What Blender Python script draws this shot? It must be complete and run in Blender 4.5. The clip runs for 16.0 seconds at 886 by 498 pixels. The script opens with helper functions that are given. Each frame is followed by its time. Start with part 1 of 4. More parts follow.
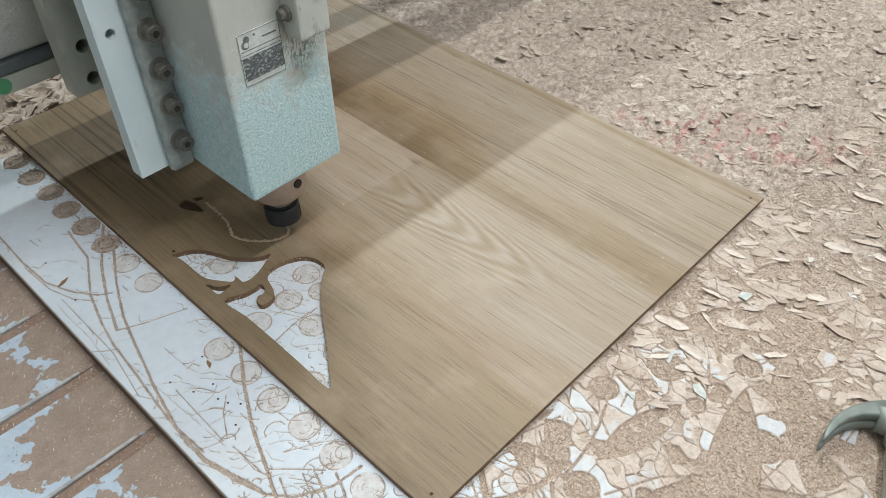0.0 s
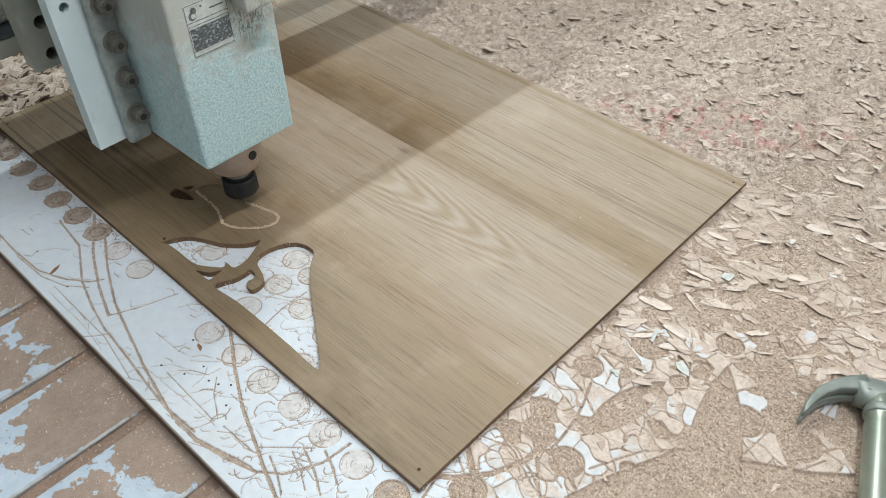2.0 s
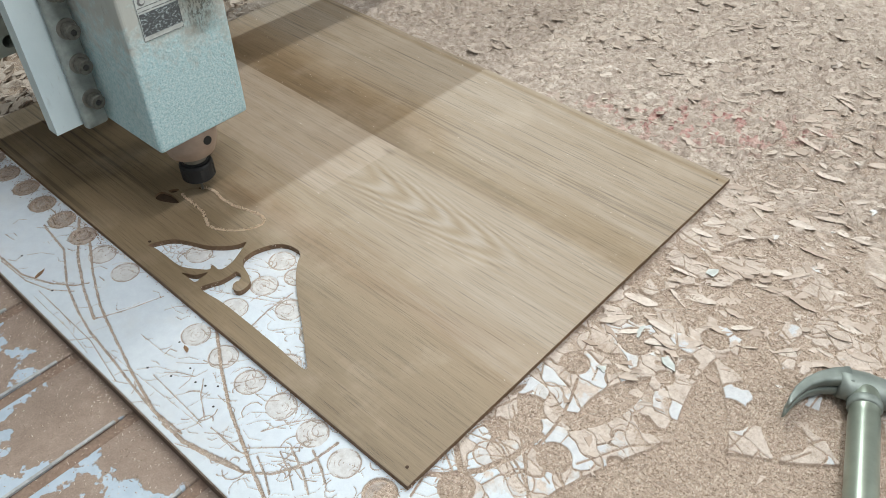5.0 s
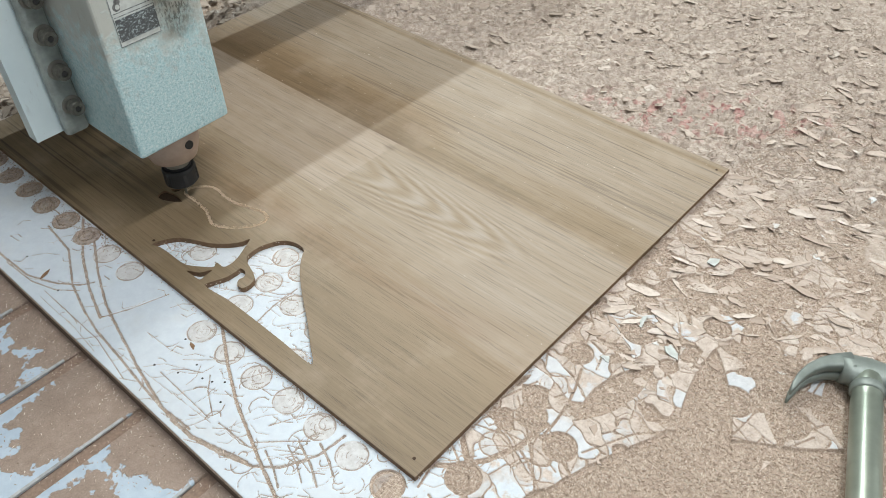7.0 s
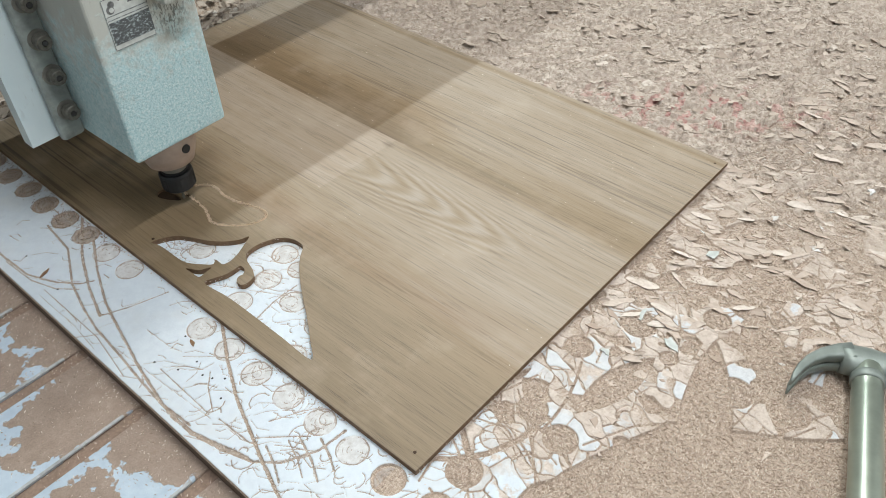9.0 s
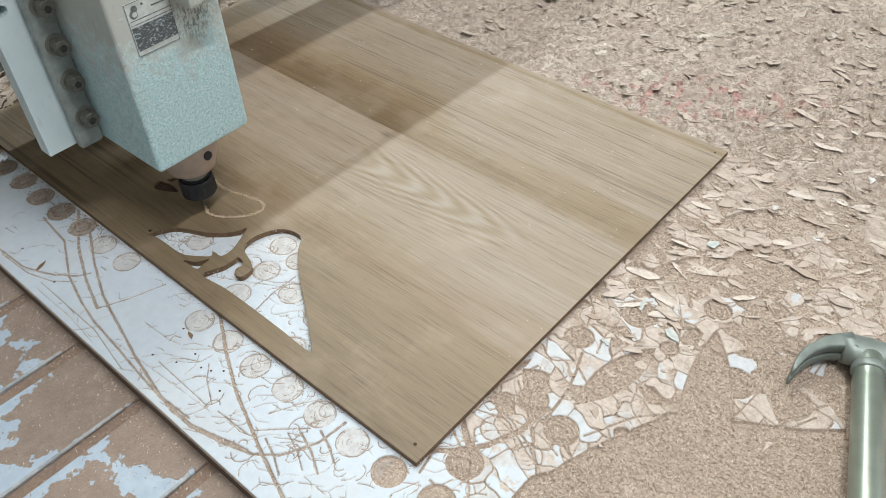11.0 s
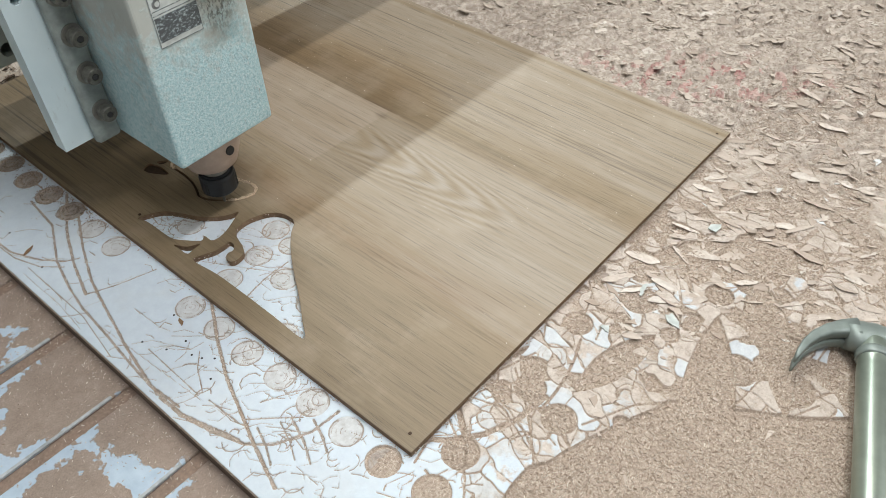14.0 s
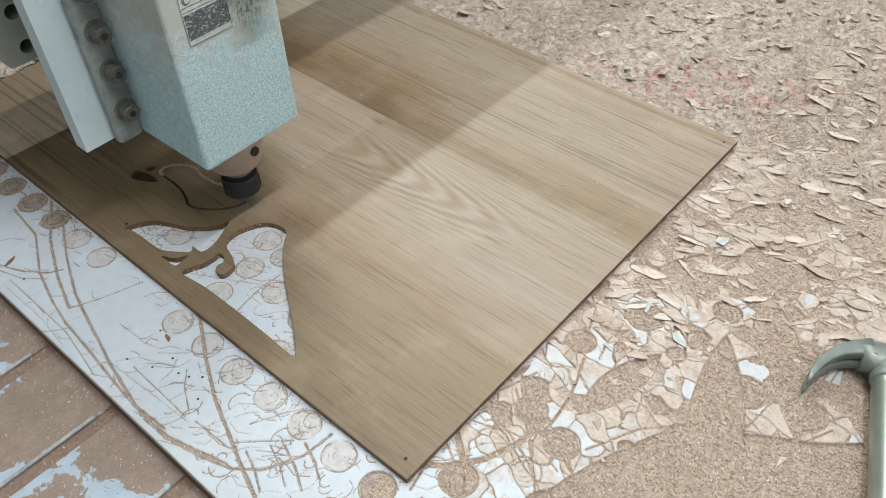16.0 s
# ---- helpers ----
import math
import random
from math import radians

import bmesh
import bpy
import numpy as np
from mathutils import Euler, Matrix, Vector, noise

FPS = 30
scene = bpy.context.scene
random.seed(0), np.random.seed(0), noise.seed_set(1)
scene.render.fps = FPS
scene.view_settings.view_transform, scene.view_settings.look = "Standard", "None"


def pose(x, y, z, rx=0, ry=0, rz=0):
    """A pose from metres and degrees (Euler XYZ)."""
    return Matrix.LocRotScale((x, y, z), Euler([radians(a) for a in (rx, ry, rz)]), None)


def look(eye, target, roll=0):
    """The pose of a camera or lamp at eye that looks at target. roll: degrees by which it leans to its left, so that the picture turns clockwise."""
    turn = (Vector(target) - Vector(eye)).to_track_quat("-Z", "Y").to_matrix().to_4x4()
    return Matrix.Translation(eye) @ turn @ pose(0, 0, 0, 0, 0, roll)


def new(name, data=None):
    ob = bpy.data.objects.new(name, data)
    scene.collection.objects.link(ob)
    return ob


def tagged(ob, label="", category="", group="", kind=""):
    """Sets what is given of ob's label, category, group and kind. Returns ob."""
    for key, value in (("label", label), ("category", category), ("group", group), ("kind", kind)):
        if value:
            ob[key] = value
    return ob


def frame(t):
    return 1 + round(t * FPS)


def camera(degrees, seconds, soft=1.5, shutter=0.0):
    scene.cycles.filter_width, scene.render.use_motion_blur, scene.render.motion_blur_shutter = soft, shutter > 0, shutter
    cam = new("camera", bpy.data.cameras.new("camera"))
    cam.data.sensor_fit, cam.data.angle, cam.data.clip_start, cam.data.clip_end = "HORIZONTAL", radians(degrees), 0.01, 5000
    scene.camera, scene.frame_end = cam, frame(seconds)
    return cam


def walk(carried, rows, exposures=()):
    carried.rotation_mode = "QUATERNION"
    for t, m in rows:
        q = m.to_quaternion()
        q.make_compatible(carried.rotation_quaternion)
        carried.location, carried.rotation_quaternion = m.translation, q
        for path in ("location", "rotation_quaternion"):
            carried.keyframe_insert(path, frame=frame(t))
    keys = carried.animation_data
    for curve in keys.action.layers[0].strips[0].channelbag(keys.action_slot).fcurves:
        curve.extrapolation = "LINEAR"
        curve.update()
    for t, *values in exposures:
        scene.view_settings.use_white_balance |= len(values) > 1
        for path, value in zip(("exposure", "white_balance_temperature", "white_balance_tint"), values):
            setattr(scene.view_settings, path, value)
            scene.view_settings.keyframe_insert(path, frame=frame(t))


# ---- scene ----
cam = camera(57.7, 16.0, soft=0.85)
PATH = [
    (0, (-0.255, -0.249, 0.659), (0.81, 0.751, -0.707), 0.7),
    (0.5, (-0.263, -0.265, 0.654), (0.801, 0.733, -0.714), 0.6),
    (1, (-0.262, -0.272, 0.654), (0.802, 0.723, -0.716), 0.5),
    (1.5, (-0.263, -0.271, 0.654), (0.808, 0.722, -0.712), 0.5),
    (2, (-0.266, -0.272, 0.653), (0.81, 0.722, -0.709), 0.5),
    (2.5, (-0.27, -0.274, 0.652), (0.811, 0.72, -0.706), 0.4),
    (3, (-0.272, -0.275, 0.653), (0.818, 0.716, -0.699), 0.5),
    (3.5, (-0.271, -0.275, 0.652), (0.829, 0.712, -0.696), 0.7),
    (4, (-0.267, -0.279, 0.651), (0.834, 0.706, -0.697), 0.7),
    (6.5, (-0.275, -0.279, 0.648), (0.825, 0.696, -0.708), -0.1),
    (7, (-0.277, -0.282, 0.649), (0.823, 0.696, -0.704), -0.4),
    (7.5, (-0.279, -0.284, 0.648), (0.824, 0.693, -0.705), -0.5),
    (8, (-0.277, -0.284, 0.648), (0.827, 0.692, -0.704), -0.6),
    (8.5, (-0.277, -0.284, 0.646), (0.829, 0.694, -0.703), -0.8),
    (9, (-0.28, -0.287, 0.643), (0.822, 0.695, -0.706), -1.0),
    (11.5, (-0.277, -0.282, 0.64), (0.815, 0.68, -0.732), -1.0),
    (12, (-0.274, -0.283, 0.64), (0.815, 0.677, -0.736), -1.0),
    (12.5, (-0.272, -0.284, 0.636), (0.814, 0.673, -0.744), -1.0),
    (13, (-0.271, -0.281, 0.635), (0.81, 0.671, -0.753), -1.0),
    (13.5, (-0.267, -0.278, 0.632), (0.808, 0.669, -0.763), -1.1),
    (14, (-0.263, -0.274, 0.63), (0.806, 0.669, -0.773), -1.1),
    (14.5, (-0.262, -0.269, 0.63), (0.809, 0.672, -0.773), -1.0),
    (15, (-0.258, -0.267, 0.631), (0.814, 0.675, -0.77), -0.8),
    (15.5, (-0.246, -0.258, 0.627), (0.825, 0.681, -0.777), -0.8),
    (16, (-0.237, -0.25, 0.62), (0.832, 0.683, -0.789), -0.6),
]
walk(cam, [(t, look(eye, target, roll)) for t, eye, target, roll in PATH])
# ---- light ----
BOARD = 0.007      # thickness of the veneered panel, which lies on the bed at z = 0


def lamp_at(name, place, target, size, watts, colour=(1, 0.985, 0.96), shape="DISK", size_y=None):
    data = bpy.data.lights.new(name, "AREA")
    data.shape, data.size, data.energy, data.color = shape, size, watts, colour
    if size_y:
        data.size_y = size_y
    ob = new(name, data)
    ob.matrix_world = look(place, target)
    return tagged(ob, "unseen white lamp added to light the workshop", "lamp")


KEY_POS = (2.2, 2.30, 3.2)      # a tube lamp that runs along the gantry
TOP_POS = (1.05, 0.875, 2.85)
FRONT_POS = (0.2, -0.30, 1.75)
lamp_at("tube_lamp", KEY_POS, (2.2, 0.3, 0), 2.4, 88, (0.90, 0.98, 0.98), "RECTANGLE", 0.05)
lamp_at("tube_lamp", TOP_POS, (1.05, 0.3, 0), 1.6, 33, (0.97, 0.96, 0.88), "RECTANGLE", 0.04)
lamp_at("work_lamp", FRONT_POS, (0.2, 0.2, 0), 0.8, 17.5, (0.97, 0.98, 1.0), "RECTANGLE", 0.04)
# two broad unseen fill lamps, added for the soft light
lamp_at("shop_front_light", (1.5, -2.3, 1.6), (0.1, 0.3, 0.1), 2.6, 30, (0.94, 0.98, 1.0), "RECTANGLE", 2.4)
lamp_at("roof_light", (-1.2, -0.8, 3.25), (-1.0, -0.6, 0), 4.0, 36, (0.95, 0.98, 1.0), "RECTANGLE", 3.0)

world = bpy.data.worlds.new("workshop_air")
world.use_nodes = True
world.node_tree.nodes["Background"].inputs[0].default_value = (0.80, 0.86, 0.90, 1)
world.node_tree.nodes["Background"].inputs[1].default_value = 0.24
scene.world = world


# ---- materials ----
def material(name, rough=0.7, metal=0.0, colour=(0.5, 0.5, 0.5)):
    m = bpy.data.materials.new(name)
    m.use_nodes = True
    b = m.node_tree.nodes["Principled BSDF"]
    b.inputs["Roughness"].default_value, b.inputs["Metallic"].default_value = rough, metal
    b.inputs["Base Color"].default_value = (*colour, 1)
    return m


class Tree:
    """Short-hand for node building on one material."""

    def __init__(self, m):
        self.t = m.node_tree
        self.b = self.t.nodes["Principled BSDF"]

    def node(self, kind, **inputs):
        n = self.t.nodes.new(kind)
        for key, value in inputs.items():
            self.put(n, key.replace("_", " "), value)
        return n

    def put(self, n, key, value):
        socket = n.inputs[key]
        if isinstance(value, bpy.types.NodeSocket):
            self.t.links.new(value, socket)
        else:
            socket.default_value = value

    def coords(self, scale=(1, 1, 1), turn=(0, 0, 0), space="Object"):
        c = self.node("ShaderNodeTexCoord")
        mp = self.node("ShaderNodeMapping")
        mp.inputs["Scale"].default_value, mp.inputs["Rotation"].default_value = scale, turn
        self.t.links.new(c.outputs[space], mp.inputs["Vector"])
        return mp.outputs[0]

    def noise(self, vec, scale, detail=4.0, rough=0.55, distort=0.0):
        n = self.node("ShaderNodeTexNoise", Scale=scale, Detail=detail, Roughness=rough, Distortion=distort)
        self.t.links.new(vec, n.inputs["Vector"])
        return n.outputs["Fac"]

    def ramp(self, fac, *stops):
        n = self.node("ShaderNodeValToRGB")
        e = n.color_ramp.elements
        while len(e) < len(stops):
            e.new(0.5)
        for s, (p, c) in zip(e, stops):
            s.position = p
            s.color = (*c, 1) if not isinstance(c, (int, float)) else (c, c, c, 1)
        self.t.links.new(fac, n.inputs[0])
        return n.outputs[0]

    def mix(self, fac, a, b, mode="MIX"):
        n = self.t.nodes.new("ShaderNodeMix")
        n.data_type, n.blend_type = "RGBA", mode
        for i, v in ((0, fac), (6, a), (7, b)):
            if isinstance(v, bpy.types.NodeSocket):
                self.t.links.new(v, n.inputs[i])
            elif i == 0:
                n.inputs[0].default_value = v
            else:
                n.inputs[i].default_value = (*v, 1)
        return n.outputs[2]

    def math(self, op, a, b=0.0):
        n = self.t.nodes.new("ShaderNodeMath")
        n.operation = op
        for i, v in ((0, a), (1, b)):
            if isinstance(v, bpy.types.NodeSocket):
                self.t.links.new(v, n.inputs[i])
            else:
                n.inputs[i].default_value = v
        return n.outputs[0]

    def axis(self, vec, i):
        n = self.node("ShaderNodeSeparateXYZ")
        self.t.links.new(vec, n.inputs[0])
        return n.outputs[i]

    def random(self):
        return self.node("ShaderNodeObjectInfo").outputs["Random"]

    def island(self):
        return self.node("ShaderNodeNewGeometry").outputs["Random Per Island"]

    def colour(self, c):
        self.put(self.b, "Base Color", c)

    def bump(self, height, strength=0.4, distance=0.001):
        n = self.node("ShaderNodeBump", Strength=strength, Distance=distance)
        self.t.links.new(height, n.inputs["Height"])
        self.t.links.new(n.outputs[0], self.b.inputs["Normal"])


def teak(name, edge=False):
    """Brown veneer with its grain along y; leaves of other tone side by side, arched grain in the middle one."""
    m = material(name, 0.55)
    t = Tree(m)
    v = t.coords()
    x, y = t.axis(v, 0), t.axis(v, 1)
    wob = t.noise(t.coords((3, 1.2, 1)), 4.0, 2.0)
    xw = t.math("ADD", x, t.math("MULTIPLY", t.math("SUBTRACT", wob, 0.5), 0.006))
    # tone of the leaves across the panel
    leaf = t.ramp(t.math("DIVIDE", xw, 0.61), (0.0, 0.16), (0.17, 0.20), (0.30, 0.45), (0.44, 0.58), (0.58, 0.60), (0.64, 0.56),
                  (0.70, 0.60), (0.76, 0.63), (0.90, 0.66), (0.972, 0.66), (0.982, 0.36), (0.99, 0.6))
    fine = t.noise(t.coords((260, 6, 260)), 3.0, 4.0, 0.6)
    pores = t.noise(t.coords((420, 7, 420)), 2.0, 3.0, 0.7)
    wide = t.noise(t.coords((26, 1.6, 26)), 2.0, 4.0, 0.6)
    # arched grain: nested parabolas about x = 0.29, points to the near edge
    dx = t.math("SUBTRACT", x, 0.292)
    par = t.math("SUBTRACT", y, t.math("MULTIPLY", t.math("MULTIPLY", dx, dx), 105.0))
    ph = t.math("ADD", t.math("MULTIPLY", par, 125.0), t.math("ADD", t.math("MULTIPLY", wide, 4.5), t.math("MULTIPLY", t.noise(t.coords((9, 3, 9)), 2.0, 3.0), 7.0)))
    arch = t.math("MULTIPLY", t.math("ADD", t.math("SINE", ph), 1.0), 0.5)
    near = t.ramp(t.math("ABSOLUTE", dx), (0.0, 1.0), (0.026, 0.9), (0.048, 0.0))
    away = t.ramp(y, (0.09, 0.0), (0.15, 1.0), (0.33, 1.0), (0.40, 0.0))
    arch_w = t.math("MULTIPLY", t.math("MULTIPLY", near, away), 0.17)
    tone = t.math("ADD", t.math("MULTIPLY", leaf, 0.62), t.math("MULTIPLY", t.math("SUBTRACT", fine, 0.5), 0.24))
    tone = t.math("ADD", tone, t.math("MULTIPLY", t.math("SUBTRACT", wide, 0.5), 0.28))
    tone = t.math("ADD", tone, t.math("MULTIPLY", t.math("SUBTRACT", arch, 0.5), arch_w))
    front = t.math("MULTIPLY", t.ramp(y, (0.08, 1.0), (0.36, 0.0)), t.ramp(x, (0.03, 0.0), (0.12, 1.0)))
    tone = t.math("ADD", tone, t.math("MULTIPLY", t.math("MULTIPLY", front, t.ramp(x, (0.2, 1.0), (0.42, 0.0))), 0.10))
    # the butt joint: a paler, redder leaf beyond y = 0.372, up to x = 0.365
    past = t.math("MULTIPLY", t.math("GREATER_THAN", t.math("ADD", y, t.math("MULTIPLY", wob, 0.01)), 0.377), t.math("LESS_THAN", x, 0.365))
    past = t.math("MULTIPLY", past, t.math("GREATER_THAN", x, 0.225))
    beyond = t.math("MULTIPLY", t.math("GREATER_THAN", x, 0.365), t.ramp(y, (0.30, 0.0), (0.40, 1.0)))
    beyond = t.math("MULTIPLY", beyond, t.ramp(x, (0.40, 1.0), (0.50, 0.0)))
    band = t.math("MULTIPLY", t.math("GREATER_THAN", x, t.math("ADD", 0.362, t.math("MULTIPLY", wob, 0.006))), t.ramp(xw, (0.385, 1.0), (0.46, 0.0)))
    soft = t.math("MULTIPLY", t.ramp(xw, (0.352, 0.0), (0.378, 1.0)), t.ramp(xw, (0.385, 1.0), (0.43, 0.0)))
    sharp = t.ramp(y, (0.33, 0.0), (0.37, 1.0))
    band = t.math("ADD", t.math("MULTIPLY", band, sharp), t.math("MULTIPLY", soft, t.math("MULTIPLY", t.math("SUBTRACT", 1.0, sharp), 0.75)))
    tone = t.math("SUBTRACT", tone, t.math("MULTIPLY", band, 0.13))
    tone = t.math("ADD", tone, t.math("SUBTRACT", t.math("MULTIPLY", past, 0.085), t.math("MULTIPLY", beyond, 0.15)))
    c = t.ramp(tone, (0.0, (0.150, 0.105, 0.056)), (0.28, (0.262, 0.196, 0.123)), (0.55, (0.385, 0.329, 0.271)), (0.85, (0.500, 0.452, 0.408)))
    c = t.mix(t.math("MULTIPLY", t.math("ADD", beyond, t.math("MULTIPLY", past, 0.5)), 0.5), c, t.mix(1.0, c, (1.0, 0.86, 0.74), "MULTIPLY"))
    dark_pores = t.ramp(pores, (0.33, 0.58), (0.45, 1.0))
    c = t.mix(1.0, c, dark_pores, "MULTIPLY")
    veins = t.noise(t.coords((34, 0.35, 34)), 2.0, 3.0, 0.5, 0.3)
    vein = t.ramp(veins, (0.484, 1.0), (0.497, 0.56), (0.503, 0.56), (0.516, 1.0))
    c = t.mix(t.ramp(x, (0.1, 0.35), (0.42, 0.5), (0.50, 1.0)), c, t.mix(1.0, c, vein, "MULTIPLY"))
    bold = t.ramp(t.noise(t.coords((75, 0.6, 75)), 2.0, 3.0, 0.5), (0.38, 0.5), (0.46, 1.0))
    there = t.math("MULTIPLY", t.ramp(y, (0.48, 0.0), (0.62, 1.0)), t.ramp(x, (0.17, 1.0), (0.25, 0.0)))
    c = t.mix(there, c, t.mix(1.0, c, bold, "MULTIPLY"))
    kx, ky = t.math("SUBTRACT", x, 0.351), t.math("MULTIPLY", t.math("SUBTRACT", y, 0.372), 0.6)
    kd = t.math("ADD", t.math("SQRT", t.math("ADD", t.math("MULTIPLY", kx, kx), t.math("MULTIPLY", ky, ky))), t.math("MULTIPLY", t.math("SUBTRACT", fine, 0.5), 0.012))
    c = t.mix(t.ramp(kd, (0.001, 0.6), (0.007, 0.0)), c, (0.10, 0.07, 0.045))
    brown = t.math("MULTIPLY", t.ramp(xw, (0.135, 0.0), (0.155, 1.0)), t.ramp(xw, (0.17, 1.0), (0.215, 0.0)))
    brown = t.math("MULTIPLY", brown, t.ramp(t.noise(t.coords((20, 3.5, 20)), 2.0, 3.0), (0.35, 0.15), (0.6, 0.7)))
    c = t.mix(brown, c, t.mix(1.0, c, (0.78, 0.66, 0.55), "MULTIPLY"))
    dust = t.ramp(t.noise(v, 9.0, 5.0, 0.6), (0.52, 0.0), (0.75, 0.30))
    c = t.mix(dust, c, (0.52, 0.44, 0.35))
    t.colour(c)
    t.bump(fine, 0.25, 0.0006)
    return m


def plain(name, colour, rough=0.6, metal=0.0, vary=0.25, scale=40.0, bump=0.2, dist=0.0005):
    m = material(name, rough, metal)
    t = Tree(m)
    v = t.coords()
    n1, n2 = t.noise(v, scale, 5.0), t.noise(v, scale * 0.12, 3.0)
    lo, hi = [max(0, c * (1 - vary)) for c in colour], [min(1, c * (1 + vary)) for c in colour]
    c = t.ramp(t.math("ADD", t.math("MULTIPLY", n1, 0.6), t.math("MULTIPLY", n2, 0.4)), (0.3, lo), (0.7, hi))
    t.colour(c)
    t.bump(n1, bump, dist)
    return m


TEAK = teak("teak_veneer")
CORE = plain("panel_core", (0.17, 0.105, 0.06), 0.85, 0, 0.4, 300)
CUT = plain("fresh_cut_wood", (0.22, 0.13, 0.07), 0.85, 0, 0.35, 400)
# near-black brown painted in for the shade in groove and nail holes
RECESS_BROWN = plain("recess_shade_brown", (0.05, 0.028, 0.015), 0.9, 0, 0.4, 300)
FLUFF = plain("pale_wood_fluff", (0.66, 0.53, 0.39), 0.9, 0, 0.3, 600)


def machine_paint(name, clean=False):
    """Pale turquoise enamel, rubbed at the top and crusted with fine dust towards the cutter."""
    m = material(name, 0.5)
    t = Tree(m)
    v = t.coords()
    big, mid, grit = t.noise(v, 9.0, 4.0, 0.6), t.noise(v, 60.0, 4.0, 0.65), t.noise(v, 330.0, 5.0, 0.75)
    # dirty grey film, its tone lowered for shade on the upper housing
    base = t.ramp(big, (0.3, (0.41, 0.435, 0.40)), (0.7, (0.50, 0.52, 0.485)))
    crust = t.ramp(grit, (0.32, (0.29, 0.54, 0.59)), (0.45, (0.50, 0.77, 0.81)), (0.62, (0.78, 0.94, 0.96)))
    z = t.math("ADD", t.axis(v, 2), t.math("MULTIPLY", t.math("SUBTRACT", mid, 0.5), 0.16))
    low = t.ramp(z, (0.205, 1.0), (0.27, 0.0))
    c = t.mix(t.math("MULTIPLY", low, 0.0 if clean else 0.92), base, crust)
    dirt = t.ramp(t.noise(t.coords((1, 1, 0.35)), 170.0, 5.0, 0.7), (0.60, 0.0), (0.72, 0.75))
    spot = t.ramp(t.noise(v, 22.0, 3.0), (0.46, 0.0), (0.62, 1.0))
    c = t.mix(t.math("MULTIPLY", dirt, spot), c, (0.20, 0.19, 0.16))
    sx, sz = t.math("SUBTRACT", t.axis(v, 0), 0.020), t.math("SUBTRACT", t.axis(v, 2), 0.262)
    smear = t.math("ADD", t.math("ABSOLUTE", sx), t.math("ABSOLUTE", sz))
    smear = t.math("MULTIPLY", t.ramp(smear, (0.012, 1.0), (0.042, 0.0)), t.ramp(t.noise(t.coords((1, 1, 0.4)), 380.0, 4.0, 0.7), (0.47, 0.0), (0.56, 0.85)))
    smear = t.math("MULTIPLY", smear, t.math("LESS_THAN", t.axis(v, 1), -0.055))
    c = t.mix(smear, c, (0.12, 0.125, 0.11))
    grey = t.ramp(t.noise(v, 5.0, 4.0), (0.45, 0.0), (0.7, 0.28))
    c = t.mix(grey, c, (0.42, 0.42, 0.38))
    t.colour(c)
    h = t.math("ADD", t.math("MULTIPLY", t.math("MULTIPLY", grit, low), 1.0), t.math("MULTIPLY", mid, 0.25))
    t.bump(h, 1.0, 0.0036)
    return m


def worn_plate(name):
    """Smooth blue-white enamel with dirty runs and small knocks."""
    m = material(name, 0.4)
    t = Tree(m)
    v = t.coords()
    c = t.ramp(t.noise(v, 11.0, 4.0), (0.3, (0.55, 0.665, 0.70)), (0.7, (0.68, 0.79, 0.815)))
    runs = t.ramp(t.noise(t.coords((1, 1, 0.22)), 120.0, 5.0, 0.7), (0.60, 0.0), (0.70, 0.55))
    c = t.mix(t.math("MULTIPLY", runs, t.ramp(t.noise(v, 16.0, 3.0), (0.48, 0.0), (0.6, 1.0))), c, (0.24, 0.25, 0.23))
    knock = t.ramp(t.noise(v, 260.0, 3.0), (0.70, 0.0), (0.74, 0.7))
    c = t.mix(knock, c, (0.19, 0.19, 0.17))
    t.colour(c)
    t.bump(t.noise(v, 140.0, 4.0), 0.25, 0.0006)
    return m


